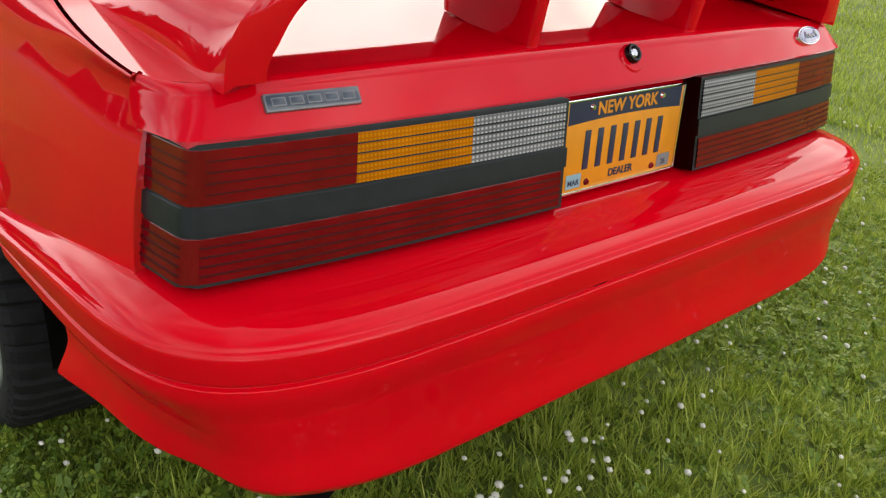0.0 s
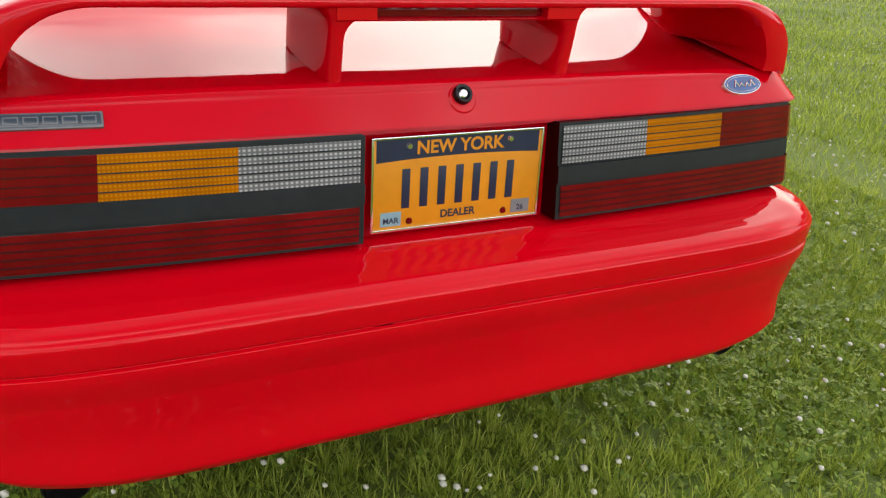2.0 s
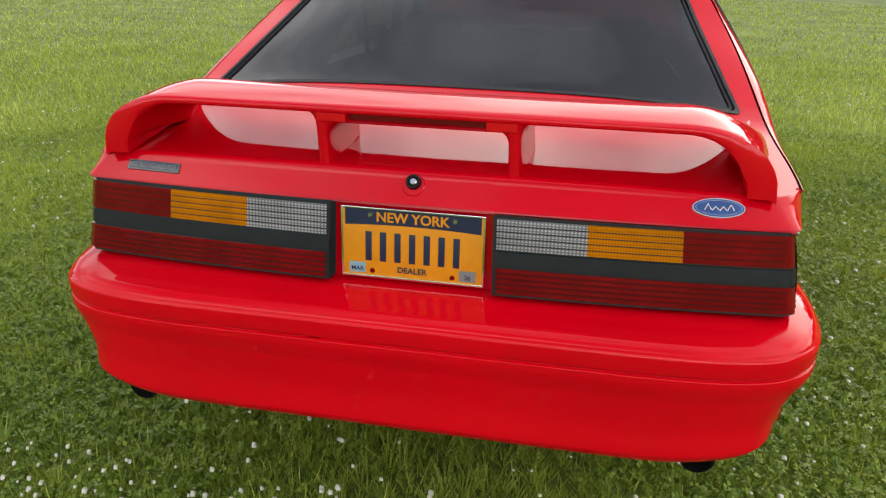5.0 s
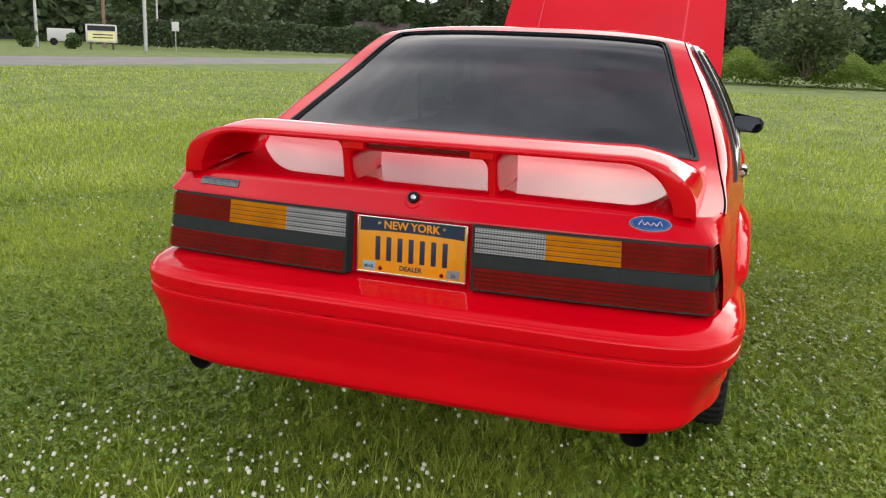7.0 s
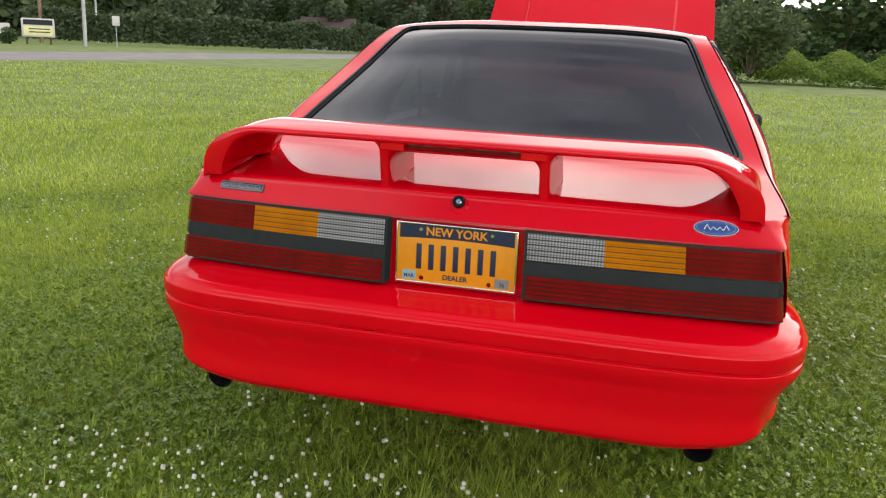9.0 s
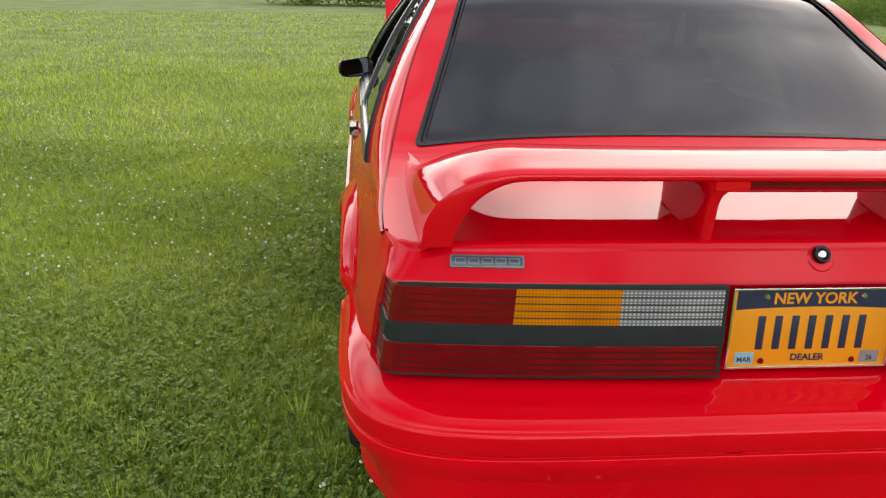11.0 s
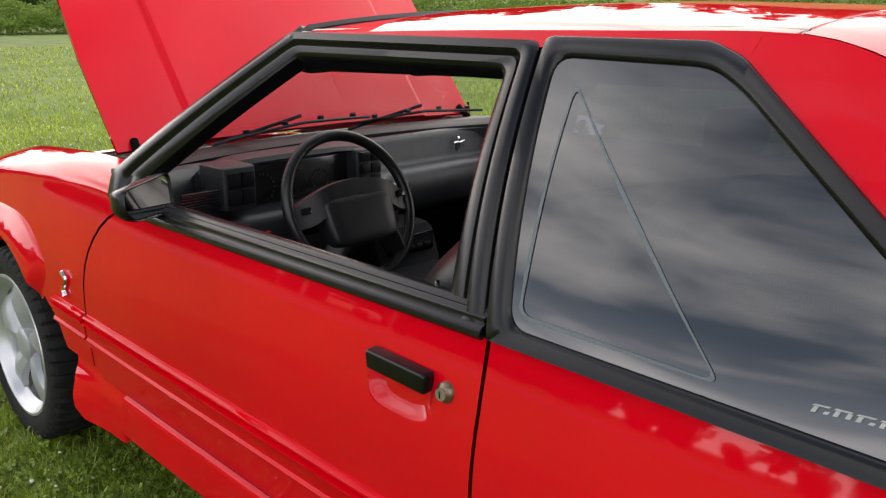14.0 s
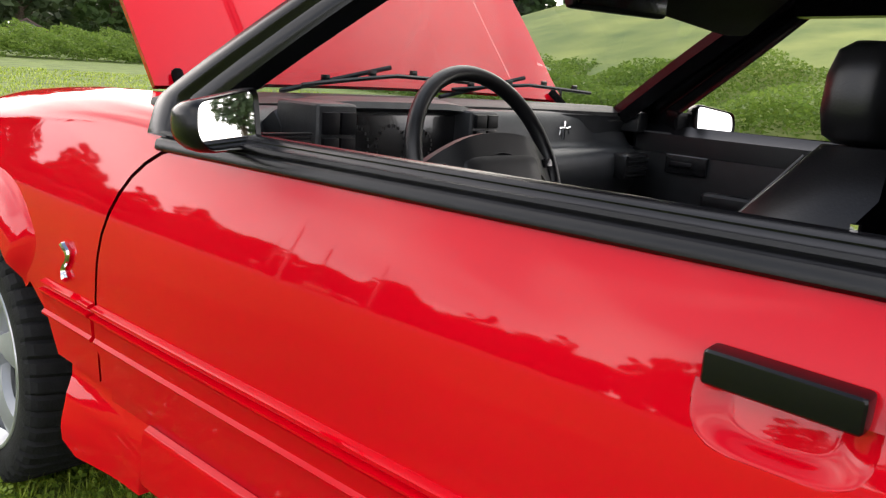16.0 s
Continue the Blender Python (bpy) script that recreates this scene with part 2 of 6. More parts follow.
# ---- the car: surfaces ----
REAR_AXLE, FRONT_AXLE, HUB = 0.02, 2.572, 0.315
plan = soften(spline([(-1.0, 0.775), (-0.6, 0.825), (0.0, 0.848), (0.6, 0.855), (1.6, 0.855), (2.2, 0.85), (2.8, 0.825), (3.25, 0.765)]), 0.1)
tuck = soften(spline([(0.2, 0.012), (0.36, 0.006), (0.5, -0.002), (0.58, -0.006), (0.66, -0.005), (0.72, 0.001), (0.78, 0.013), (0.82, 0.0235), (0.86, 0.034), (0.9, 0.045), (1.0, 0.073)]), 0.03)


def side(y, z):
    return (-(plan(y) - tuck(z)), y, z)


belt = soften(spline([(-1.0, 0.855), (-0.6, 0.868), (-0.2, 0.885), (0.6, 0.897), (1.6, 0.897), (1.9, 0.905), (2.4, 0.875), (3.2, 0.755)]), 0.08)
seam_x = soften(spline([(-1.0, 0.77), (-0.8, 0.785), (-0.45, 0.757), (-0.34, 0.737), (-0.083, 0.685), (0.29, 0.575), (0.45, 0.585), (0.7, 0.592), (1.3, 0.6)]), 0.11)
seam_z = soften(spline([(-1.0, 0.87), (-0.8, 0.888), (-0.45, 0.945), (-0.34, 1.006), (-0.083, 1.134), (0.29, 1.322), (0.45, 1.318), (0.7, 1.315), (1.3, 1.3)]), 0.10)


def hermite(p0, p1, m0, m1, s):
    a, b, c, d = (1 + 2 * s) * (1 - s) ** 2, s * (1 - s) ** 2, s * s * (3 - 2 * s), s * s * (s - 1)
    return tuple(a * p0[i] + b * m0[i] + c * p1[i] + d * m1[i] for i in (0, 1))


def upper(y, s):
    """The side above the belt: s runs from the belt (0) to the roof or hatch seam (1)."""
    z0 = belt(y)
    x0 = -side(y, z0)[0]
    x1, z1 = seam_x(y), seam_z(y)
    ln = math.hypot(x1 - x0, z1 - z0)
    k = smooth(0.26, -0.5, y)
    m0 = ((x1 - x0) * (1 - k) * 0.60 - 0.1 * ln * k, (z1 - z0) * (1 - k) * 1.06 + ln * k)
    m1 = ((x1 - x0) * (1 - k) * 1.37 - ln * k, (z1 - z0) * (1 - k) * 0.94 + 0.35 * ln * k)
    x, z = hermite((x0, z0), (x1, z1), m0, m1, s)
    return (-x, y, z)


def flank(y, v):
    """The left flank: v is the height up to the belt, and one more above it is the whole greenhouse."""
    z0 = belt(y)
    if v <= z0:
        return side(y, v)
    return upper(y, v - z0)


def up(y, s):
    return (y, belt(y) + s)


def up_z(y, z):
    """The place on the flank above the belt at y where the height is z."""
    lo, hi = 0.0, 1.3
    for _ in range(30):
        mid = (lo + hi) / 2
        lo, hi = (mid, hi) if upper(y, mid)[2] < z else (lo, mid)
    return (y, belt(y) + lo)


def run(a, b, k=8):
    """A straight line on the flank, between two places given as (y, z)."""
    return [up_z(a[0] + (b[0] - a[0]) * i / k, a[1] + (b[1] - a[1]) * i / k) for i in range(k + 1)]


hood_edge = spline([(1.7, 0.955), (2.05, 0.963), (2.6, 0.93), (3.25, 0.79)])


def fender(y, v):
    z0 = belt(y)
    if v <= z0:
        return side(y, v)
    s = v - z0
    x0 = -side(y, z0)[0]
    x1, z1 = 0.69 - 0.03 * smooth(2.2, 3.2, y), hood_edge(y)
    ln = math.hypot(x1 - x0, z1 - z0)
    x, z = hermite((x0, z0), (x1, z1), (-0.15 * ln, ln), (-ln, 0.12 * ln), s)
    return (-x, y, z)


centre_z = spline([(-0.97, 0.885), (-0.6, 0.945), (-0.5, 0.972), (-0.43, 1.0), (-0.05, 1.2), (0.2, 1.325), (0.34, 1.352), (0.7, 1.362), (1.1, 1.35), (1.3, 1.33)])


def lid(x, y):
    """Roof and hatch, from seam to seam."""
    x1 = seam_x(y)
    t = abs(x) / x1
    z = centre_z(y) + (seam_z(y) - centre_z(y)) * t ** 3.2
    return (x, y, z)


car = thing("car", "glossy red three-door hatchback coupe with a raised bonnet, parked on grass", "car")


def both(name, outline, fmap, mat, label="", parent=None, **kw):
    return [panel(name, outline, g, mat, parent or car, label, **kw) for g in (fmap, mirrored(fmap))]


def r_in(c, a):
    """The arch's radius: the rear one opens out backwards."""
    return 0.368 + (0.030 * smooth(50, 90, a) + 0.072 * smooth(88, 138, a) if c == REAR_AXLE else 0.0)


def r_out(c, a):
    return 0.425 + 0.050 * smooth(45, 90, a) + 0.058 * smooth(85, 130, a) if c == REAR_AXLE else 0.462 + 0.05 * smooth(90, 130, a)


def inset_arch(c, a0, a1):
    out = []
    for i in range(25):
        a = a0 + (a1 - a0) * i / 24
        r = r_in(c, a) + 0.030
        out.append((c + r * math.cos(radians(a)), HUB + r * math.sin(radians(a))))
    return out


# quarter panel with the sail beside the hatch
edge = [(y, belt(y) + 1.0) for y in [0.30 - 1.135 * i / 24 for i in range(25)]]
quarter = [(0.575, 0.6), (0.583, 0.8), (0.59, belt(0.59) + 0.02)] + run((-0.208, 0.892), (0.352, 1.274)) + [(0.345, belt(0.345) + 0.985)] + edge
quarter += [(-0.838, 0.80), (-0.842, 0.64), (-0.46, 0.56)] + [p for p in inset_arch(REAR_AXLE, 151, 54)] + [(0.256, 0.59), (0.262, 0.50), (0.28, 0.42), (0.285, 0.40), (0.575, 0.40)]
both("quarter_panel", quarter, flank, RED, "red rear quarter panel with a flared wheel arch")
# the front shut line sweeps up and back to the mirror
CURVE = [(1.745, 0.888), (1.79, 0.874), (1.83, 0.853), (1.865, 0.826), (1.893, 0.793), (1.914, 0.756), (1.928, 0.715), (1.936, 0.665)]
door_out = [(0.582, 0.44), (0.582, 0.6), (0.59, 0.8), (0.597, belt(0.597) + 0.0)] + [(y, belt(y)) for y in (0.9, 1.2, 1.5, 1.66)] + CURVE + [(1.94, 0.6), (1.94, 0.44)]
# finger recess behind the handle
CUP = [(0.748 + a * 0.078, 0.778 + b) for a, b in ((-1, 0.018), (1, 0.018), (1, 0.0), (0.96, -0.016), (0.86, -0.028), (0.7, -0.036), (0.5, -0.039), (-0.5, -0.039), (-0.7, -0.036), (-0.86, -0.028), (-0.96, -0.016), (-1, 0.0))]
doors = both("door", door_out, flank, RED, "red door with a black handle, window lowered", holes=[CUP])
fend = [(1.948, 0.44), (1.948, 0.6), ] + [(y + 0.0085, z + 0.004) for y, z in CURVE[::-1]] + [(1.70, belt(1.70))] + [(y, belt(y) + (0.25 if y < 1.88 else 1.0)) for y in (1.865, 1.90, 1.95, 2.05, 2.3, 2.6, 2.9, 3.1, 3.2)] + [(3.22, 0.7), (3.22, 0.6), (2.98, 0.56)] + inset_arch(FRONT_AXLE, 32, 138) + [(2.175, 0.52), (2.13, 0.44)]
both("front_fender", fend, fender, RED, "red front fender with a flared wheel arch")


# roof, hatch skin, rear glass
roof_out = [(seam_x(y) * sx, y) for sx, ys in ((-1, [0.305 + 0.99 * i / 12 for i in range(13)]), (1, [1.295 - 0.99 * i / 12 for i in range(13)])) for y in ys]
panel("roof", roof_out, lid, RED, car, "red roof skin", step=(0.08, 0.06))


def window(inset, r=0.028):
    """The rear window's outline with small round corners, drawn in by inset."""
    k = 0.17 / 0.62
    e = inset * math.sqrt(1 + k * k)
    y0, y1 = -0.44 + inset, 0.215 - inset

    def half(y):
        return 0.5155 + k * (0.215 - y) - e
    base = [(half(y1), y1), (half(y0), y0), (-half(y0), y0), (-half(y1), y1)]
    out = []
    for i, p in enumerate(base):
        p, a, b = Vector(p), Vector(base[i - 1]), Vector(base[(i + 1) % 4])
        u, w = (a - p).normalized() * r, (b - p).normalized() * r
        for j in range(6):
            t = j / 5
            q = p + u * (1 - t) ** 2 + w * t ** 2
            out.append((q.x, q.y))
    return out


RW = window(0)


class Plan:
    """A rounded outline seen from above: u is the way round it from the middle, with a straight run on at both ends."""

    def __init__(self, a, b, n, y0, sign=-1, run=0.6):
        q = np.linspace(0, 1, 4001) ** 3 * (math.pi / 2)
        x, y = a * np.sin(q) ** (2 / n), b * np.cos(q) ** (2 / n)
        x, y = np.append(x, a), np.append(y, -run)
        o = np.argsort(x, kind="stable")
        d = np.r_[0, np.cumsum(np.hypot(np.diff(x), np.diff(y)))]
        keep = np.r_[True, np.diff(d) > 1e-7]
        self.u, self.x, self.y, self.y0, self.sign = d[keep], x[keep], y[keep], y0, sign

    def at(self, u, inset=0.0):
        s, t = (-1 if u < 0 else 1), abs(u)
        e = 0.012
        px, py = np.interp(t, self.u, self.x), np.interp(t, self.u, self.y)
        lo = max(0, t - e)
        tx, ty = np.interp(t + e, self.u, self.x) - np.interp(lo, self.u, self.x), np.interp(t + e, self.u, self.y) - np.interp(lo, self.u, self.y)
        k = math.hypot(tx, ty)
        nx, ny = -ty / k, tx / k
        return s * (px - nx * inset), self.y0 + self.sign * (py - ny * inset)

    def way(self, x):
        """How far round the outline the half-width x is reached."""
        return float(np.interp(x, self.x, self.u))

    def back(self, y):
        """How far round, on the flank, the place y is reached."""
        h = (y - self.y0) * self.sign
        return float(np.interp(-h, -self.y, self.u))


class Outline(Plan):
    """Half an outline seen from above: a crowned rear edge, a round corner and a straight side."""

    def __init__(self, mid, crown, corner, flank_end, soft=0.014):
        cx, cy = corner
        xs = np.linspace(0, cx, 900)
        ys = mid + (cy - mid) * (xs / cx) ** 2.0 * crown + (cy - mid) * (1 - crown) * (xs / cx) ** 6
        t = np.linspace(0, 1.6, 500)[1:]
        x = np.r_[xs, cx + (flank_end[0] - cx) * t]
        y = np.r_[ys, cy + (flank_end[1] - cy) * t]
        d = np.r_[0, np.cumsum(np.hypot(np.diff(x), np.diff(y)))]
        u = np.arange(0, d[-1], 0.0004)
        x, y = np.interp(u, d, x), np.interp(u, d, y)
        k = int(soft * 3 / 0.0004)
        w = np.exp(-0.5 * (np.arange(-k, k + 1) * 0.0004 / soft) ** 2)
        w /= w.sum()
        x = np.convolve(np.r_[-x[k:0:-1], x, x[-1] + (x[-1] - x[-2]) * np.arange(1, k + 1)], w, "valid")
        y = np.convolve(np.r_[y[k:0:-1], y, y[-1] + (y[-1] - y[-2]) * np.arange(1, k + 1)], w, "valid")
        self.u = np.r_[0, np.cumsum(np.hypot(np.diff(x), np.diff(y)))]
        self.x, self.y, self.y0, self.sign = x, -y, 0.0, -1


SIDE_END = -0.829
tail_top = Outline(-0.926, 0.6, (0.748, -0.892), (0.777, SIDE_END), 0.016)
tail_low = Outline(-0.974, 0.75, (0.772, -0.938), (0.790, SIDE_END), 0.013)
ENDS = (tail_top.back(SIDE_END), tail_low.back(SIDE_END))


def tail_face(q, w):
    """The hatch's rear face and its wrap round the corner: q runs from side to side (-1 to 1), w from the deck (0) to the lower lip (1)."""
    xa, ya = tail_top.at(q * ENDS[0])
    xb, yb = tail_low.at(q * ENDS[1])
    if w < 0.4:
        t = w / 0.4
        g, f = 2 * t * (1 - t) * 0.24 + t * t * 0.36, 2 * t * (1 - t) * 0.03 + t * t * 0.24
    else:
        t = (w - 0.4) / 0.6
        g, f = 0.36 + 0.64 * t, 0.24 + 0.76 * t
    top = lid(xa, ya)[2]
    return (xa + (xb - xa) * g, ya + (yb - ya) * g, top + (0.8265 - top) * f)


deck_edge = [tail_face(-1 + 2 * i / 60, 0)[:2] for i in range(61)]
hatch_out = [(-seam_x(y) + 0.006, y) for y in [0.298 - 1.122 * i / 26 for i in range(27)]] + deck_edge[1:-1] + [(seam_x(y) - 0.006, y) for y in [0.298 - 1.122 * i / 26 for i in range(26, -1, -1)]]
panel("hatch", hatch_out, lid, RED, car, "red hatch lid", step=(0.06, 0.04), holes=[RW])


def grow(poly, k):
    cx, cy = sum(p[0] for p in poly) / len(poly), sum(p[1] for p in poly) / len(poly)
    out = []
    for x, y in poly:
        d = math.hypot(x - cx, y - cy)
        out.append((x + (x - cx) / d * k, y + (y - cy) / d * k))
    return out


def lifted(fmap, h, centre=CENTRE):
    """The same surface, raised by h along its normal."""
    def g(u, v):
        e = 1e-3
        p = Vector(fmap(u, v))
        n = (Vector(fmap(u + e, v)) - Vector(fmap(u - e, v))).cross(Vector(fmap(u, v + e)) - Vector(fmap(u, v - e))).normalized()
        if n.dot(p - centre) < 0:
            n = -n
        return tuple(p + n * h)
    return g


panel("rear_window", window(0.002), lifted(lid, -0.006), TINT, car, "dark tinted rear window", step=(0.08, 0.06), lip=0)
seal = panel("rear_window_seal", window(-0.004), lifted(lid, 0.003), BLACK_TRIM, car, "black rubber seal", step=(0.06, 0.05), lip=0.010, holes=[window(0.005)])
panel("bead", window(0.009), lifted(lid, -0.001), BLACK_TRIM, seal, "thin black inner bead", step=(0.06, 0.05), lip=0.006, holes=[window(0.0145)])


panel("hatch_rear_face", [(-1, 0), (1, 0), (1, 1), (-1, 1)], tail_face, RED, car, "red rear face of the hatch", step=(0.012, 0.06), lip=0.02)

# bumper
bump = Plan(0.868, 0.745, 7, -0.35)
b_in = spline([(0, 0.030), (0.08, 0.017), (0.3, 0.0225), (0.55, 0.016), (0.70, 0.004), (0.725, 0.004), (0.74, 0.010), (0.755, 0.004), (0.82, 0.001), (0.84, 0.003), (0.855, 0.007), (0.865, 0.009), (0.90, 0.03), (0.95, 0.085), (1, 0.15)])
b_z = spline([(0, 0.352), (0.06, 0.366), (0.3, 0.43), (0.55, 0.495), (0.70, 0.543), (0.755, 0.560), (0.82, 0.592), (0.865, 0.607), (0.90, 0.622), (0.95, 0.636), (1, 0.644)])


def bumper(u, w):
    k = 1 - 0.5 * smooth(0.78, 1.0, abs(u))
    i = b_in(w) + 0.022 * math.exp(-((abs(u) - 0.86) / 0.12) ** 2) * (1 - smooth(0, 0.55, w))
    i += 0.026 * smooth(0.72, 0.92, abs(u)) * (1 - smooth(0.42, 0.68, w)) * (1 - 0.9 * smooth(1.1, 1.35, abs(u)) * (1 - smooth(0.02, 0.3, w)))
    if w > 0.865:
        i = 0.009 + (i - 0.009) * k
    x, y = bump.at(u, i)
    z = b_z(w) + 0.026 * smooth(0.5, 0.85, abs(u)) * (1 - 0.75 * smooth(1.0, 1.35, abs(u))) * (1 - smooth(0, 0.5, w)) - 0.03 * smooth(1.05, 1.5, abs(u)) * smooth(0.7, 0.9, w)
    z -= 0.003 * smooth(0.885, 0.915, w) * (1 - smooth(0.94, 0.965, w)) * (1 - smooth(0.69, 0.76, abs(u)))
    return (x, y, z)


bumper_front = spline([(0.34, -0.565), (0.40, -0.572), (0.45, -0.565), (0.50, -0.51), (0.547, -0.43), (0.60, -0.365), (0.66, -0.35)])


def bumper_end(sgn):
    pts = []
    for i in range(17):
        w = i / 16
        z = bumper(1.4, w)[2]
        y = bumper_front(z)
        pts.append((sgn * bump.back(y), w))
    return pts


panel("rear_bumper", bumper_end(-1)[::-1] + bumper_end(1), bumper, RED_PLASTIC, car, "red moulded rear bumper cover", step=(0.03, 0.0075), lip=0.03)

# tail lamps
lamp = Outline(-0.990, 0.8, (0.785, -0.943), (0.794, SIDE_END - 0.004), 0.012)
LR = material("red lens", (0.15, 0.0006, 0.005), 0.4, coat=0.8, spec=0.0, vary=0.25, scale=14)
def lens_material(name, lo, hi, px, pz):
    """Moulded lens with a fine grid of prisms."""
    m = material(name, hi, 0.35, coat=0.3, spec=0.05)
    n, l = m.node_tree.nodes, m.node_tree.links
    co, mul, ramp = n.new("ShaderNodeTexCoord"), n.new("ShaderNodeMath"), n.new("ShaderNodeValToRGB")
    mul.operation = "MULTIPLY"
    for k, (axis, per) in enumerate((("X", px), ("Z", pz))):
        w = n.new("ShaderNodeTexWave")
        w.wave_type, w.bands_direction = "BANDS", axis
        w.inputs["Scale"].default_value, w.inputs["Distortion"].default_value = 0.314 / per, 0.0
        l.new(co.outputs["Object"], w.inputs["Vector"])
        l.new(w.outputs["Fac"], mul.inputs[k])
    ramp.color_ramp.elements[0].color, ramp.color_ramp.elements[1].color = (*lo, 1), (*hi, 1)
    ramp.color_ramp.elements[0].position, ramp.color_ramp.elements[1].position = 0.1, 0.7
    nz, mix = n.new("ShaderNodeTexNoise"), n.new("ShaderNodeMixRGB")
    nz.inputs["Scale"].default_value = 14
    mix.blend_type, mix.inputs["Fac"].default_value = "MULTIPLY", 0.5
    l.new(co.outputs["Object"], nz.inputs["Vector"])
    l.new(mul.outputs[0], ramp.inputs["Fac"])
    l.new(ramp.outputs["Color"], mix.inputs["Color1"])
    l.new(nz.outputs["Fac"], mix.inputs["Color2"])
    l.new(mix.outputs["Color"], n["Principled BSDF"].inputs["Base Color"])
    return m


LW = lens_material("clear ribbed lens", (0.20, 0.205, 0.21), (0.58, 0.59, 0.60), 0.0075, 0.0065)
LA = lens_material("amber lens", (0.52, 0.16, 0.001), (0.70, 0.26, 0.002), 0.006, 0.0065)
LAMP_BLACK = material("satin black lamp housing", (0.012, 0.016, 0.019), 0.4, spec=0.3, vary=0.2, scale=30)


def lamp_face(u, z):
    k = (z - 0.65) / 0.175
    x, y = lamp.at(u, 0.010 * k)
    return (x * (1 - 0.022 * k), y, z)


RIB_RED = material("dark red rib", (0.05, 0.001, 0.002), 0.5, spec=0.15, vary=0.2, scale=30)


def tail_lamp(sgn):
    e0, e1 = sgn * lamp.way(0.178), sgn * lamp.back(SIDE_END - 0.004)
    u = [sgn * lamp.way(x) for x in (0.186, 0.372, 0.562)] + [sgn * lamp.back(SIDE_END - 0.008)]

    def rect(a, b, z0, z1):
        return [(a, z0), (b, z0), (b, z1), (a, z1)]
    body = panel("tail_lamp", rect(e0, e1, 0.650, 0.8205), lamp_face, LAMP_BLACK, car, "three-colour ribbed tail lamp in a black housing", step=(0.03, 0.05), lip=0.07)
    up = lifted(lamp_face, 0.002)
    for name, a, b, z0, z1, m, lab in (("reversing_lens", u[0], u[1], 0.750, 0.8145, LW, "clear ribbed lens"), ("indicator_lens", u[1], u[2], 0.750, 0.8145, LA, "amber lens"),
                                       ("brake_lens", u[2], u[3], 0.750, 0.8145, LR, "dark red lens"), ("lower_lens", u[0], u[3], 0.655, 0.710, LR, "dark red lower lens")):
        panel(name, rect(a, b, z0, z1), up, m, body, lab, step=(0.02, 0.03), lip=0.006)
    panel("band", rect(e0, e1, 0.716, 0.746), lifted(lamp_face, 0.004), LAMP_BLACK, body, step=(0.03, 0.05), lip=0.01)
    for z in (0.7625, 0.7755, 0.7885, 0.8015):
        for a, b, h, m in ((u[0], u[1], 0.0011, LAMP_BLACK), (u[1], u[2], 0.0008, LAMP_BLACK), (u[2], u[3], 0.0009, RIB_RED)):
            panel("rib", rect(a, b, z - h, z + h), lifted(lamp_face, 0.0032), m, body, step=(0.03, 0.05), lip=0.003)
    for z in (0.665, 0.6765, 0.688, 0.6995):
        panel("rib", rect(u[0], u[3], z - 0.0013, z + 0.0013), lifted(lamp_face, 0.0032), RIB_RED, body, step=(0.03, 0.05), lip=0.003)


for s in (-1, 1):
    tail_lamp(s)

# tail panel between the lamps
bm = bmesh.new()
box(bm, 0, -0.90, 0.735, 0.44, 0.085, 0.215, 0.006)
part("tail_panel", bm, RED, car, "red recessed tail panel")

# licence plate
PLATE = material("plate amber", (0.68, 0.27, 0.006), 0.4, vary=0.06, scale=30)
NAVY = material("plate navy", (0.012, 0.02, 0.055), 0.4, vary=0.1, scale=30)


def frame_at(x, y, z, tilt=0):
    return pose(x, y, z, 90 + tilt, 0, 0)


def words(name, text, size, m, mat, parent, depth=0.0006):
    cu = bpy.data.curves.new(name, "FONT")
    cu.body, cu.size, cu.align_x, cu.align_y, cu.extrude, cu.offset = text, size, "CENTER", "CENTER", depth, size * 0.022
    cu.materials.append(mat)
    src = bpy.data.objects.new(name, cu)
    me = bpy.data.meshes.new_from_object(src)
    bpy.data.objects.remove(src)
    ob = new(name, me)
    ob.parent = parent
    ob.matrix_local = m
    return ob


plate = thing("license_plate", "amber and navy licence plate in a thin chrome frame", "license plate", frame_at(0, -0.958, 0.732, 0))
bm = bmesh.new()
box(bm, 0, 0, 0, 0.305, 0.152, 0.002, 0.0009)
part("plate", bm, PLATE, plate)
bm = bmesh.new()
k = 16
row = [(-0.148 + 0.296 * i / k, 0.037 + 0.005 * (1 - (2 * i / k - 1) ** 2)) for i in range(k + 1)]
bm.faces.new([bm.verts.new((x, y, 0.0013)) for x, y in row] + [bm.verts.new((x, 0.0745, 0.0013)) for x, _ in row[::-1]])
part("band", bm, NAVY, plate, "navy band")
words("state_name", "NEW YORK", 0.030, pose(0, 0.0575, 0.0014), PLATE, plate)
words("class_name", "DEALER", 0.0185, pose(0, -0.058, 0.0014), NAVY, plate)
for i in range(7):
    bm = bmesh.new()
    box(bm, -0.096 + 0.032 * i, -0.008, 0.0015, 0.014, 0.066, 0.001, 0.0003)
    part("bar", bm, NAVY, plate)
STICK_B = material("pale blue sticker", (0.23, 0.40, 0.47), 0.4, vary=0.08, scale=60)
STICK_G = material("grey sticker", (0.20, 0.21, 0.22), 0.4, vary=0.08, scale=60)
for x, mm, tx in ((-0.121, STICK_B, "MAR"), (0.121, STICK_G, "26")):
    bm = bmesh.new()
    box(bm, x, -0.058, 0.0014, 0.036, 0.024, 0.0006)
    st = part("sticker", bm, mm, plate)
    words("sticker_text", tx, 0.0135, pose(x, -0.061, 0.0018), NAVY, st, 0.0002)
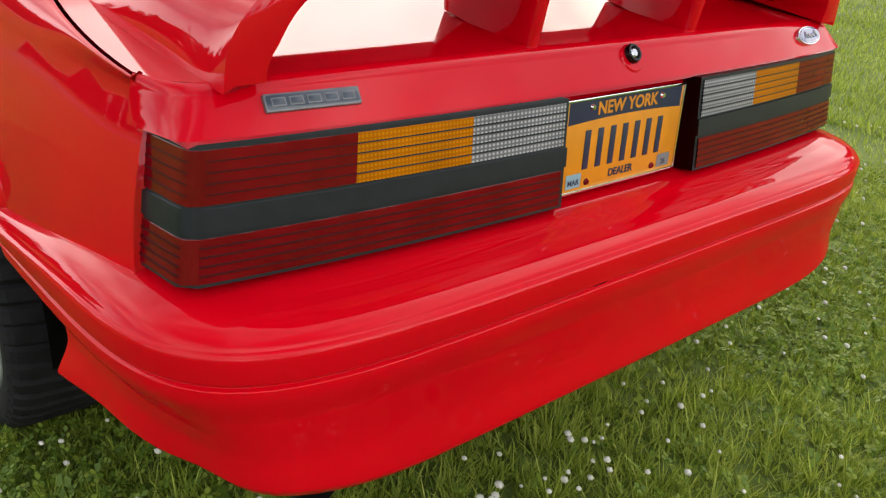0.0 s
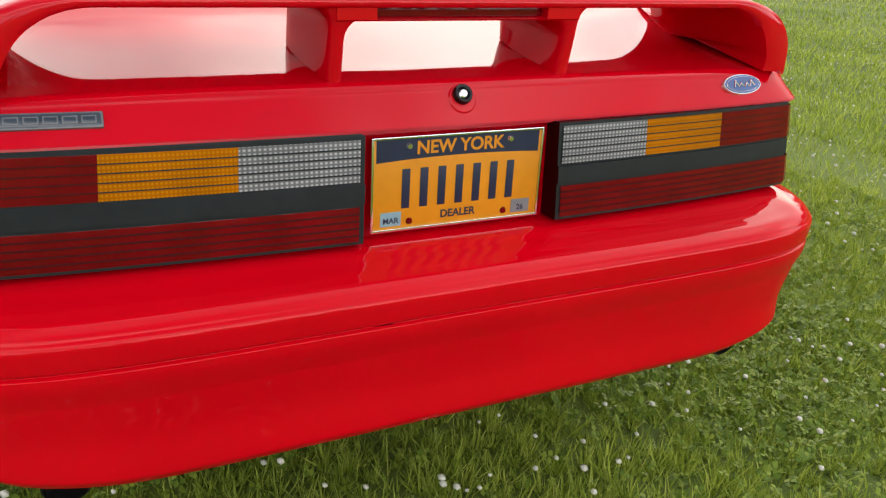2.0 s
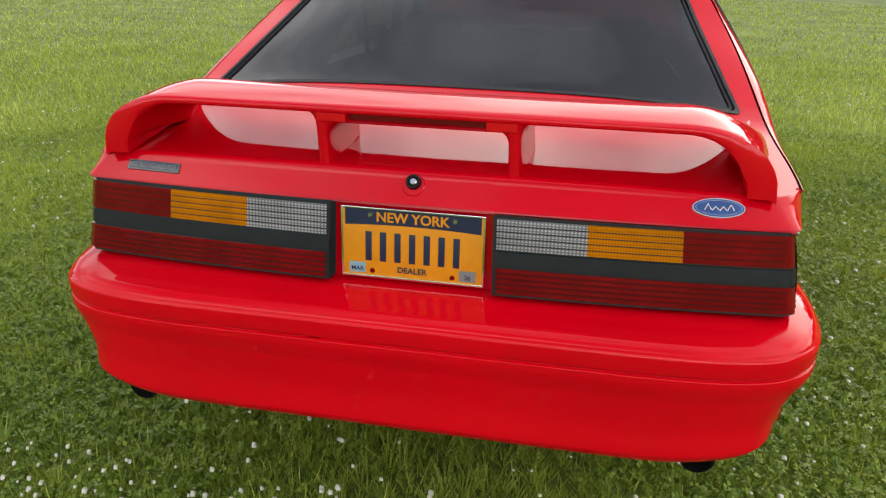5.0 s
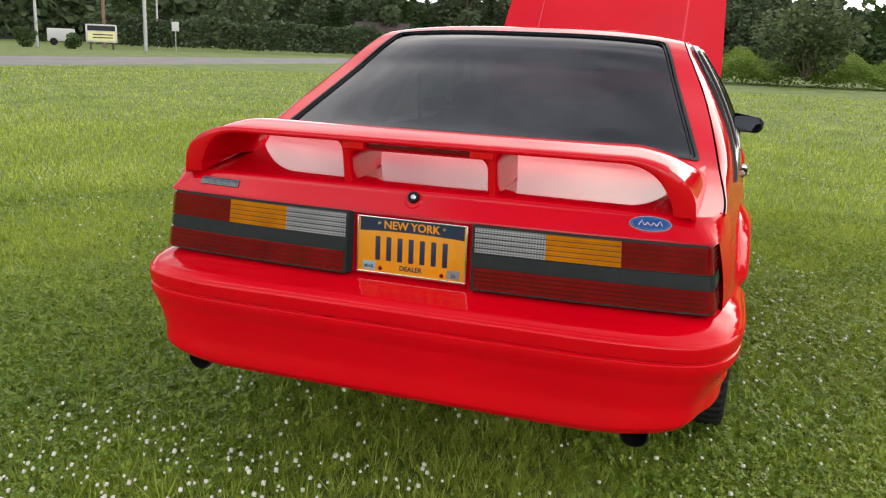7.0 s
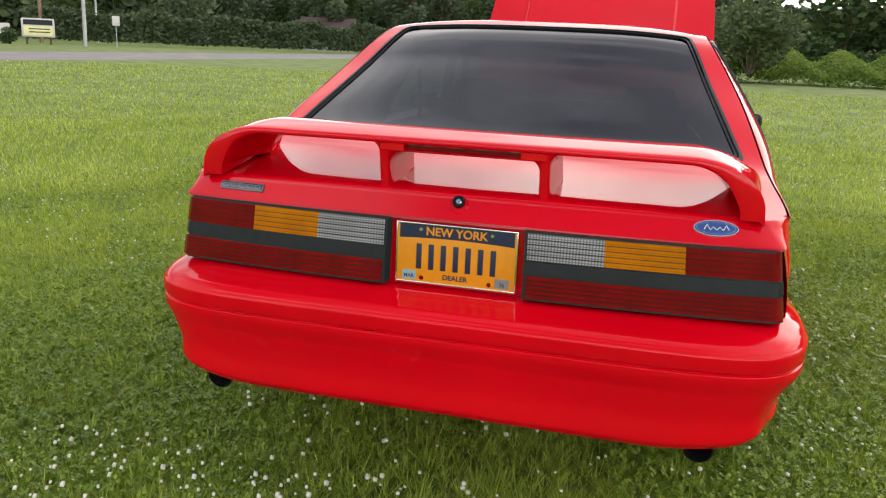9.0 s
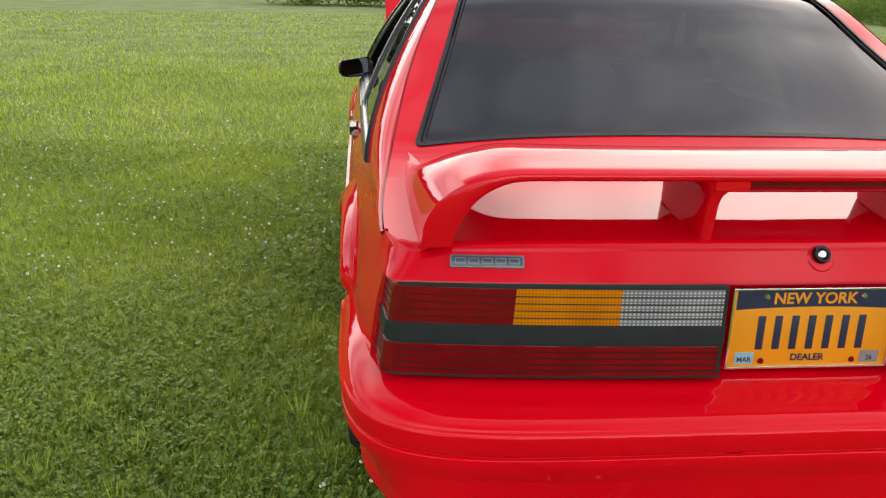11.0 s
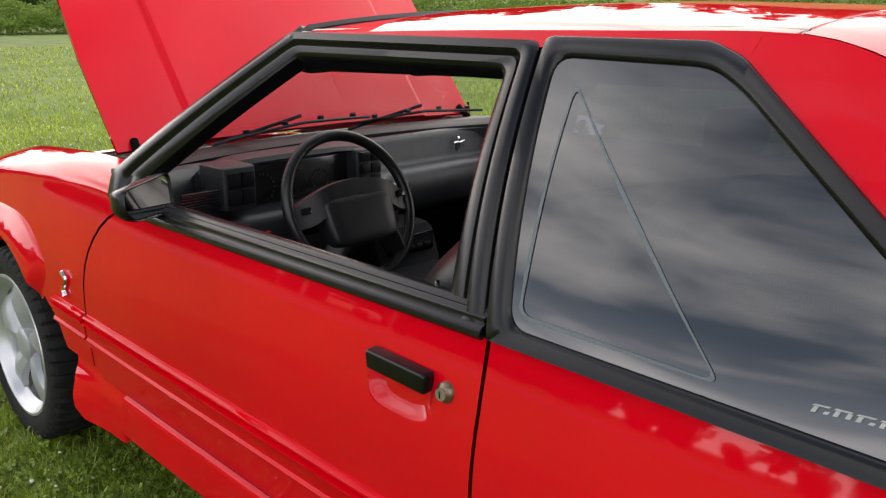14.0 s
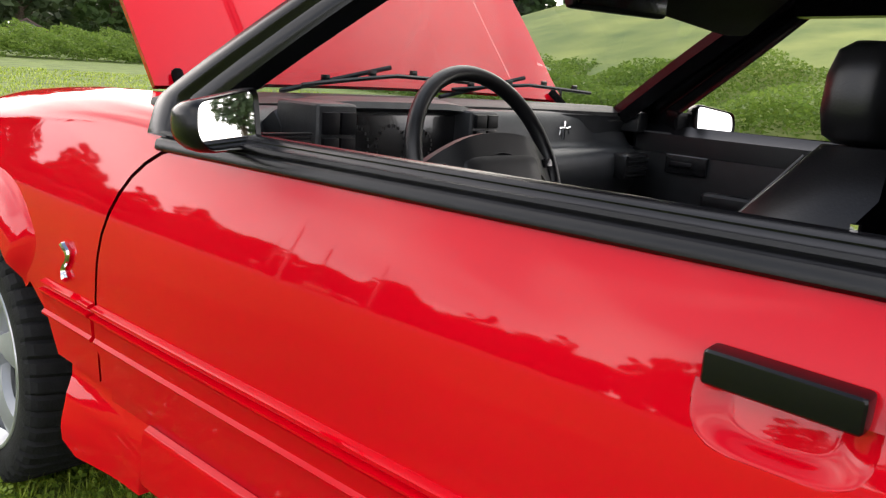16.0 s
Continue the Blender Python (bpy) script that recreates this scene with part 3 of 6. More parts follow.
for x, y in ((-0.092, 0.062), (0.092, 0.062), (-0.088, -0.064), (0.088, -0.064)):
    bm = bmesh.new()
    bmesh.ops.create_cone(bm, cap_ends=True, segments=16, radius1=0.006, radius2=0.004, depth=0.004, matrix=Matrix.Translation((x, y, 0.003)))
    part("bolt", bm, CHROME if y > 0 else LR, plate)
bm = bmesh.new()
for x, y, sx, sy in ((0, 0.0765, 0.312, 0.004), (0, -0.0765, 0.312, 0.005), (-0.1545, 0, 0.004, 0.156), (0.1545, 0, 0.004, 0.156)):
    box(bm, x, y, 0.001, sx, sy, 0.006, 0.0012)
part("surround", bm, CHROME, plate, "chrome surround")

# ---- the car: windows and pillars ----
FRAME = material("satin black window frame", (0.0045, 0.0045, 0.0055), 0.25, coat=0.0, spec=0.33, vary=0.25, scale=25)


def rounded(corners, r, k=10):
    """A closed outline with every corner rounded off, k steps a side."""
    out = []
    m = len(corners)
    for i in range(m):
        p, a, b = Vector(corners[i]), Vector(corners[i - 1]), Vector(corners[(i + 1) % m])
        ra, rb = min(r, 0.4 * (a - p).length), min(r, 0.4 * (b - p).length)
        u, w = p + (a - p).normalized() * ra, p + (b - p).normalized() * rb
        for j in range(6):
            t = j / 5
            out.append(u * (1 - t) ** 2 + p * 2 * t * (1 - t) + w * t * t)
        nxt = b + (p - b).normalized() * min(r, 0.4 * (p - b).length)
        out += [w + (nxt - w) * j / k for j in range(1, k)]
    return [(q.x, q.y) for q in out]


def ribbon(name, outer, inner, f, prof, mat, parent, label="", r_out=0.02, r_in=0.02):
    """A frame between two outlines on the flank; prof gives (how far across, how far out)."""
    bm = bmesh.new()
    A, B = rounded(outer, r_out), rounded(inner, r_in)
    rings = []
    for t, h in prof:
        g = lifted(f, h)
        rings.append([g(*up_z(a[0] + (b[0] - a[0]) * t, a[1] + (b[1] - a[1]) * t)) for a, b in zip(A, B)])
    loft(bm, rings, True, False)
    ob = part(name, bm, mat, parent, label, sharp=50)
    return ob


d_out = [(0.603, 0.899), (0.683, 1.300), (1.345, 1.300), (1.858, 0.962), (1.852, 0.885)]
d_in = [(0.692, 0.925), (0.738, 1.262), (1.298, 1.260), (1.712, 0.966), (1.708, 0.925)]
door_prof = [(0.0, -0.03), (0.0, 0.0), (0.06, 0.005), (0.40, 0.006), (0.46, 0.002), (0.50, -0.006), (0.56, -0.008), (0.60, -0.003), (0.86, -0.004), (0.92, -0.008), (1.0, -0.012), (1.0, -0.045)]
for f, d in ((flank, doors[0]), (mirrored(flank), doors[1])):
    ribbon("window_frame", d_out, d_in, f, door_prof, FRAME, d, "satin black stepped window frame")

q_out = [(0.594, 0.888), (-0.235, 0.878), (0.352, 1.285), (0.405, 1.304), (0.674, 1.304)]
q_in = [(0.562, 0.922), (-0.142, 0.912), (0.340, 1.248), (0.394, 1.274), (0.642, 1.278)]
quarter_prof = [(0.0, -0.02), (0.0, 0.006), (0.12, 0.010), (0.72, 0.009), (0.90, 0.006), (1.0, 0.002), (1.0, -0.006)]


def glass_outline():
    return [up_z(*p) for p in rounded([(y, z) for y, z in q_in], 0.03, 4)]


for f in (flank, mirrored(flank)):
    fr = ribbon("quarter_window", q_out, q_in, f, quarter_prof, FRAME, car, "tinted quarter window in a wide black surround", 0.015, 0.03)
    panel("pane", grow(glass_outline(), 0.006), f, TINT_FILM, fr, "dark tinted pane", step=(0.05, 0.05), lip=0)
    if f is flank:
        LINE = material("pale film line", (0.14, 0.158, 0.168), 0.6, spec=0.1, vary=0.12, scale=300)
        tri = rounded([(0.585, 1.243), (0.550, 0.940), (0.255, 0.936)], 0.02, 8)
        bm = bmesh.new()
        mid = Vector((0.47, 1.03))
        rings = []
        for w in (-0.0033, 0.0033):
            rings.append([lifted(f, 0.0015)(*up_z(*(Vector(p) + (Vector(p) - mid).normalized() * w))) for p in tri])
        loft(bm, rings, True, False)
        part("film_line", bm, LINE, fr, "faint pale triangle line on the glass")
    # name on the glass, as plain bars
    SILVER = bpy.data.materials.get("silver print") or material("silver print", (0.36, 0.36, 0.355), 0.5, vary=0.1, scale=40)
    for i in range(7):
        y1, v1 = 0.152 - 0.0222 * i, 0.114 + 0.0095 * i
        for a, b, c, d in ((0.0, 0.0172, 0.0165, 0.022), (0.0, 0.005, 0.0, 0.0165), (0.012, 0.0172, 0.0, 0.009 + 0.0075 * (i % 2))):
            lean = 0.0025
            panel("bar", [up(y1 - a, v1 + c + 0.43 * a), up(y1 - b, v1 + c + 0.43 * b), up(y1 - b - lean, v1 + d + 0.43 * b), up(y1 - a - lean, v1 + d + 0.43 * a)], lifted(f, 0.0015), SILVER, fr, step=(0.1, 0.1), lip=0)


# red roof side between the window frames and the roof skin
rail_ys = [0.36 + 0.96 * i / 24 for i in range(25)]
both("roof_side", [(y, up_z(y, 1.270 + 0.02 * smooth(0.36, 0.42, y))[1]) for y in rail_ys[::-1]] + [(0.3525, up_z(0.3525, 1.274)[1] - 0.01), (0.3455, belt(0.345) + 0.985), (0.302, belt(0.302) + 1.0)] + [(y, belt(y) + 1.0) for y in rail_ys], flank, RED, "red roof side above the windows", step=(0.05, 0.01), lip=0.006)


def strip(name, mat, parent, prof, ys, f, label="", ends_in=0.0):
    """A moulding swept along the flank; prof is (stands out, height above the line)."""
    bm = bmesh.new()
    rings = []
    for y, z in ys:
        rings.append([tuple(Vector(f(y, z + dz)) + Vector(((-1 if f(y, z)[0] < 0 else 1) * o, 0, 0))) for o, dz in prof])
    loft(bm, rings, True, True)
    return part(name, bm, mat, parent, label, sharp=40)


belt_prof = [(-0.012, -0.017), (0.006, -0.017), (0.0105, -0.013), (0.012, -0.005), (0.011, 0.001), (0.004, 0.004), (0.003, 0.007), (0.007, 0.009), (0.0075, 0.014), (0.001, 0.017), (-0.001, 0.020), (0.000, 0.022), (-0.004, 0.027), (-0.018, 0.029)]
for f, d in ((lambda y, z: side(y, z), doors[0]), (mirrored(lambda y, z: side(y, z)), doors[1])):
    strip("belt_moulding", FRAME, d, belt_prof, [(0.603 + (1.80 - 0.603) * i / 24, 0.911 - 0.013 * i / 24) for i in range(25)], f, "black ribbed belt moulding")

# side mouldings, skirts, arch flares
mould = [(-0.004, -0.048), (0.003, -0.046), (0.011, -0.043), (0.012, -0.038), (0.0065, -0.032), (0.0075, -0.003), (0.011, 0.002), (0.0155, 0.006), (0.0155, 0.010), (0.004, 0.0125), (0.004, 0.017), (0.012, 0.020), (0.012, 0.0245), (0.003, 0.029), (-0.004, 0.030)]
FL, FR = side, mirrored(side)


def mould_z(y):
    return 0.556 + 0.004 * smooth(0.6, 2.0, y)


for f in (FL, FR):
    for a, b in ((0.275, 0.572), (0.586, 1.938), (1.952, 2.165)):
        strip("side_moulding", RED_PLASTIC, car, mould, [(a + (b - a) * i / 16, mould_z(a + (b - a) * i / 16)) for i in range(17)], f, "red ribbed body-side moulding")

skirt_out = spline([(0.24, -0.055), (0.285, -0.008), (0.30, 0.002), (0.34, 0.005), (0.400, 0.006), (0.408, 0.003), (0.412, -0.005), (0.43, -0.016)])


def skirt(y, z):
    flick = 0.022 * smooth(1.9, 2.15, y) * smooth(0.42, 0.29, z)
    x = plan(y) - 0.004 + skirt_out(z) + flick
    return (-x, y, z)


def scoop(y, z):
    flick = 0.026 * smooth(1.86, 2.14, y) * smooth(0.42, 0.30, z)
    return (-(plan(y) - tuck(z) - 0.018 * smooth(0.50, 0.44, z) * smooth(0.36, 0.42, z) + flick + 0.004 * smooth(0.36, 0.31, z)), y, z)


sk = [(0.30, 0.268), (1.80, 0.268), (1.778, 0.4125), (0.352, 0.4125), (0.315, 0.36)]
both("side_skirt", sk, skirt, RED_PLASTIC, "red moulded side skirt", step=(0.06, 0.008), lip=0.03)
sc = [(1.81, 0.268), (2.03, 0.262), (2.075, 0.285), (2.085, 0.36), (2.12, 0.44), (2.16, 0.515), (1.945, 0.515), (1.90, 0.44), (1.785, 0.43)]
both("fender_skirt", sc, scoop, RED_PLASTIC, "red scooped lower fender", step=(0.03, 0.015), lip=0.02)
low_door = [(0.36, 0.405), (1.93, 0.405), (1.925, 0.448), (0.33, 0.448)]
both("sill", low_door, lambda y, z: (-(plan(y) - tuck(z) - 0.012), y, z), RED, "red sill panel", step=(0.1, 0.02), lip=0.02)

fl_out = spline([(0.366, -0.012), (0.372, 0.016), (0.377, 0.026), (0.385, 0.028), (0.444, 0.007), (0.456, 0.000), (0.462, -0.006)])


A0, A1 = {REAR_AXLE: 46, FRONT_AXLE: 20}, {REAR_AXLE: 149, FRONT_AXLE: 142}


def flare_map(c):
    def f(a, r):
        q = radians(a)
        o = fl_out(r) * smooth(0, 9, a - A0[c]) * smooth(0, 9, A1[c] - a) - 0.004 * (1 - smooth(0, 9, a - A0[c]) * smooth(0, 9, A1[c] - a))
        r = r_in(c, a) + (r - 0.367) * (r_out(c, a) - r_in(c, a)) / 0.095
        y, z = c + r * math.cos(q), HUB + r * math.sin(q)
        return (-(plan(y) - tuck(z) + o), y, z)
    return f


for c, a0, a1 in ((REAR_AXLE, A0[REAR_AXLE], A1[REAR_AXLE]), (FRONT_AXLE, A0[FRONT_AXLE], A1[FRONT_AXLE])):
    both("arch_flare", [(a0, 0.367), (a1, 0.367), (a1, 0.462), (a0, 0.462)], flare_map(c), RED, "red rolled wheel-arch flare", step=(2.5, 0.006), lip=0.03)
# ---- wheel wells and underside ----
for c in (REAR_AXLE, FRONT_AXLE):
    for s in (-1, 1):
        bm = bmesh.new()
        for xa, xb, ra, rb in ((0.80, 0.50, 0.393, 0.385), (0.50, 0.50, 0.385, 0.02)):
            loft(bm, [[(s * xx, c + r * math.cos(radians(q)), HUB + r * math.sin(radians(q))) for q in range(-5, 190, 6)] for xx, r in ((xa, ra), (xb, rb))], False, False)
        if c == REAR_AXLE:
            loft(bm, [[(s * 0.80, c + r * math.cos(radians(q)), HUB + r * math.sin(radians(q))) for q in range(70, 169, 6)] for r in (0.39, 0.52)], False, False)
        part("wheel_well", bm, GAP, car, "dark wheel well")
# Plain boxes added under the car to block light, near-black for shade there.
bm = bmesh.new()
box(bm, 0, -0.55, 0.42, 1.2, 0.62, 0.16, 0.03)
box(bm, 0, 1.28, 0.34, 1.56, 1.75, 0.12, 0.03)
box(bm, 0, 3.0, 0.40, 1.2, 0.40, 0.2, 0.03)
part("underbody", bm, GAP, car, "dark underbody")

# ---- wheels ----
# Dark tone carries the shade inside the wheel, behind the spokes.
SPOKE_DARK = material("wheel inner shadow metal", (0.10, 0.10, 0.105), 0.5, metal=0.6, vary=0.2, scale=20)


def wheel(m, name="wheel"):
    """Axle along x; the outer face looks to -x."""
    hub = thing(name, "", "")
    hub.parent = car
    hub.matrix_local = m
    # tyre, with shoulder blocks
    bm = bmesh.new()
    prof = [(0.222, -0.098), (0.232, -0.106), (0.262, -0.114), (0.288, -0.114), (0.304, -0.109), (0.3135, -0.098), (0.318, -0.075), (0.319, -0.03), (0.319, 0.03), (0.318, 0.075), (0.3135, 0.1), (0.304, 0.113), (0.27, 0.119), (0.232, 0.108), (0.222, 0.095)]
    k = 240
    rows = []
    for r, a in prof:
        ring = []
        for j in range(k):
            cut = 0.009 if (j % 5 == 0 and r > 0.30 and abs(a) > 0.05) else 0.005 if j % 5 == 0 and r > 0.3 else 0.0
            q = 2 * math.pi * (j + (a + 0.1) * 14 * (1 if r > 0.3 else 0)) / k
            ring.append(bm.verts.new((a * (0.985 if cut else 1), (r - cut) * math.cos(q), (r - cut) * math.sin(q))))
        rows.append(ring)
    for a, b in zip(rows, rows[1:]):
        for i in range(k):
            j = (i + 1) % k
            bm.faces.new((a[i], a[j], b[j], b[i]))
    bmesh.ops.recalc_face_normals(bm, faces=bm.faces[:])
    part("tyre", bm, RUBBER, hub, "black low-profile tyre", sharp=25)
    # rim
    bm = bmesh.new()
    lathe(bm, [(0.198, 0.09), (0.2, 0.0), (0.203, -0.06), (0.212, -0.085), (0.220, -0.094), (0.229, -0.1), (0.233, -0.104), (0.231, -0.109), (0.224, -0.109), (0.214, -0.099), (0.207, -0.08), (0.196, -0.07)], 72)
    part("rim", bm, ALLOY_LIP, hub, "bright machined wheel lip")
    bm = bmesh.new()
    lathe(bm, [(0.03, -0.02), (0.15, -0.005), (0.199, 0.03)], 48)
    part("brake_disc", bm, SPOKE_DARK, hub, "brake behind the spokes, darkened for the shade inside the wheel")
    # five broad raked spokes
    for i in range(5):
        bm = bmesh.new()
        q0 = 2 * math.pi * i / 5
        rings = []
        for t in [j / 8 for j in range(9)]:
            r = 0.040 + 0.168 * t
            half = 0.029 + 0.048 * t ** 1.25
            x = -0.066 - 0.022 * math.sin(math.pi * min(1, t * 0.9)) + 0.006 * t
            swing = 0.16 * t
            q = q0 + swing
            cy, cz = math.cos(q), math.sin(q)
            ty, tz = -cz, cy
            ring = []
            for w, d in ((-1.0, 0.012), (-0.86, -0.006), (-0.15, -0.013), (0.45, -0.002), (0.9, 0.012), (1.0, 0.026), (0.6, 0.034), (-0.6, 0.034)):
                ring.append((x + d, r * cy + w * half * ty, r * cz + w * half * tz))
            rings.append(ring)
        loft(bm, rings)
        part("spoke", bm, ALLOY, hub)
    bm = bmesh.new()
    lathe(bm, [(0.0005, -0.094), (0.030, -0.094), (0.044, -0.092), (0.052, -0.086), (0.055, -0.05)], 36)
    part("cap", bm, ALLOY, hub, "silver wheel cap")
    return hub


for y in (REAR_AXLE, FRONT_AXLE):
    for s in (-1, 1):
        wheel(pose(s * 0.743, y - (0.016 if y < 1 else 0), HUB - (0.008 if y < 1 else 0), 17 if s < 0 else 50, 0, 0 if s < 0 else 180))

# ---- spoiler ----
def spoiler():
    base = thing("spoiler", "", "")
    base.parent = car
    lead_y = spline([(0, -0.700), (0.30, -0.692), (0.50, -0.668), (0.60, -0.632), (0.67, -0.575), (0.705, -0.50), (0.718, -0.455)])

    def section(s):
        """Leading point, trailing point and outward direction of the wing: s runs from the middle (0) over the shoulder to the foot (1)."""
        if s < 0.5:
            x = 0.53 * s / 0.5
            return Vector((x, lead_y(x), 0.996)), Vector((x, -0.953, 1.019)), Vector((0, 0, 1))
        q = (s - 0.5) / 0.5 * math.pi / 2
        e = 2 / 2.3
        sx, cz = math.sin(q) ** e, math.cos(q) ** e
        lx = 0.53 + 0.188 * math.sin(q) ** 0.9
        flush = lid(lx, lead_y(lx))[2] + 0.001
        ld = Vector((lx, lead_y(lx), 0.996 + (flush - 0.996) * smooth(0.5, 0.88, s)))
        tr = Vector((0.53 + 0.187 * sx, -0.953 + 0.018 * (1 - cz), 0.884 + 0.135 * cz))
        n = Vector((sx ** 1.3 / 0.187, 0, cz ** 1.3 / 0.135)).normalized()
        return ld, tr, n

    def ring(s, sg):
        ld, tr, n = section(s)
        foot = smooth(0.78, 1.0, s)
        pts = []
        m = 12
        for j in range(m + 1):
            v = j / m
            p = ld.lerp(tr, v) + n * (0.030 - 0.022 * foot) * math.sin(math.pi * v ** 0.75)
            z = lid(p.x, p.y)[2] - 0.004
            if foot > 0:
                p.z += (z - p.z) * foot if v < 0.999 else (z - p.z) * smooth(0.93, 1.0, s)
            p.z = max(p.z, z - 0.002)
            pts.append(p)
        th = 0.015 + 0.040 * smooth(0.5, 0.85, s)
        for f, o in ((0.25, 0.004), (0.75, 0.004)):
            pts.append(tr - n * th * f + Vector((0, -o, 0)))
        for j in range(m, -1, -1):
            v = j / m
            p = ld.lerp(tr, v) - n * th * min(1.0, v * 3.0 + 0.06)
            p.z = max(p.z, lid(p.x, p.y)[2] - 0.012)
            pts.append(p)
        return [(sg * p.x, p.y, p.z) for p in pts]
    bm = bmesh.new()
    n = 44
    loft(bm, [ring(abs(i) / n, -1 if i < 0 else 1) for i in range(-n, n + 1)])
    part("blade", bm, RED, base, "red spoiler blade curving down to the deck", sharp=60)
    for s in (-1, 1):
        bm = bmesh.new()
        rings = []
        for t in [j / 18 for j in range(19)]:
            z = 0.884 + 0.124 * t

            def flare(top, r):
                d = max(0.0, r - (top - z))
                return r - math.sqrt(max(0.0, r * r - min(d, r) ** 2))
            w_in, w_out = 0.0165 + flare(0.984, 0.030), 0.0165 + flare(1.004, 0.028)
            y0, y1 = -0.925 - 0.026 * t, -0.730 + 0.02 * t
            r = []
            for j in range(24):
                q = 2 * math.pi * j / 24
                cx, sy = math.copysign(abs(math.cos(q)) ** 0.5, math.cos(q)), math.copysign(abs(math.sin(q)) ** 0.5, math.sin(q))
                yy = (y0 + y1) / 2 + (y1 - y0) / 2 * sy
                w = (w_out if cx > 0 else w_in) + 0.012 * (1 - t) * smooth(-0.90, -0.72, yy)
                r.append((s * (0.2045 + w * cx), yy, z + 0.040 * smooth(-0.93, -0.72, yy) * (1 - t)))
            rings.append(r)
        loft(bm, rings)
        part("post", bm, RED, base, "red spoiler post", sharp=75)
    # the housing is a deeper middle of the wing, hollowed out at the back for the lamp
    bm = bmesh.new()
    rings = []
    for x, a in ((-0.21, 0), (-0.148, 0), (-0.147, 1), (0.147, 1), (0.148, 0), (0.21, 0)):
        rings.append([(x, -0.72, 1.0), (x, -0.76, 0.986), (x, -0.80, 0.983), (x, -0.935, 0.9825), (x, -0.947, 0.984), (x, -0.951, 0.9865), (x, -0.951 + 0.016 * a, 0.989), (x, -0.951 + 0.016 * a, 1.0055), (x, -0.951, 1.008), (x, -0.94, 1.012)])
    loft(bm, rings)
    part("lamp_housing", bm, RED, base, "red lamp housing under the blade", sharp=40)
    bm = bmesh.new()
    box(bm, 0, -0.9365, 0.9972, 0.288, 0.004, 0.0155, 0.0015)
    part("brake_lamp", bm, LR, base, "dark red brake lamp under the blade")


spoiler()

# ---- windscreen, pillars, roof lining ----
def screen(x, t):
    k = (x / 0.72) ** 2
    by, ty = 1.985 - 0.115 * k, 1.385 - 0.035 * (x / 0.575) ** 2
    y = by + (ty - by) * t
    z = 0.972 - 0.012 * k + (0.365 - 0.03 * (x / 0.575) ** 2 + 0.012 * k) * t + 0.03 * t * (1 - t)
    return (x, y, z)


def screen_map(u, t):
    return screen(u * (0.715 - 0.135 * t), t)


panel("windscreen", [(-1, 0), (1, 0), (1, 1), (-1, 1)], screen_map, CLEAR, car, "clear raked windscreen", step=(0.1, 0.1), lip=0).visible_shadow = False
panel("screen_band", [(-1, 0.93), (1, 0.93), (1, 1.04), (-1, 1.04)], lifted(screen_map, -0.006), FRAME, car, "black header of the windscreen", step=(0.1, 0.1), lip=0.01)
for s in (-1, 1):
    bm = bmesh.new()
    rings = []
    for t in [j / 10 for j in range(11)]:
        c = Vector(screen_map(s * 1.0, t))
        rings.append([c + Vector((s * a, b, d)) for a, b, d in ((-0.010, -0.022, -0.022), (-0.010, -0.004, -0.006), (-0.014, 0.012, 0.006), (-0.026, 0.014, 0.004), (-0.036, -0.004, -0.018), (-0.016, -0.034, -0.034))])
    loft(bm, rings)
    part("windscreen_pillar", bm, FRAME, car, "black windscreen pillar")
LINING = material("charcoal roof lining", (0.012, 0.012, 0.013), 0.9, vary=0.2, scale=60, bump=0.2, bump_scale=300)
panel("roof_lining", [(-0.55, 0.25), (0.55, 0.25), (0.54, 1.32), (-0.54, 1.32)], lambda x, y: (x, y, lid(x, y)[2] - 0.035), LINING, car, "charcoal roof lining", step=(0.1, 0.1), lip=0)
for s in (-1, 1):
    bm = bmesh.new()
    rings = []
    for y in [0.30 + 1.03 * j / 10 for j in range(11)]:
        x, z = seam_x(y), seam_z(y)
        rings.append([(s * (x + a), y, z + b) for a, b in ((0.002, -0.004), (-0.03, 0.006), (-0.07, -0.03), (-0.045, -0.075), (-0.02, -0.078), (0.004, -0.04))])
    loft(bm, rings)
    part("roof_rail", bm, FRAME, car, "black roof rail")
    bm = bmesh.new()
    rings = []
    for t in [j / 8 for j in range(9)]:
        y, v = up(0.60 + 0.08 * t, t * 0.97)
        p = Vector(flank(y, v))
        rings.append([(-s * (p.x + a), p.y + b, p.z) for a, b in ((0.012, 0.03), (0.012, -0.05), (0.05, -0.06), (0.05, 0.03))])
    loft(bm, rings)
    part("door_pillar", bm, VINYL, car, "black door pillar")

# ---- open bonnet ----
ALPHA = radians(52.5)


def bonnet(x, d):
    h = 0.009 * smooth(0.448, 0.436, abs(x)) - 0.02 * (x / 0.68) ** 2 - 0.05 * smooth(0.9, 1.2, d) * (d - 0.9)
    return (x, 2.045 + d * math.cos(ALPHA) - h * math.sin(ALPHA), 0.985 + d * math.sin(ALPHA) + h * math.cos(ALPHA))


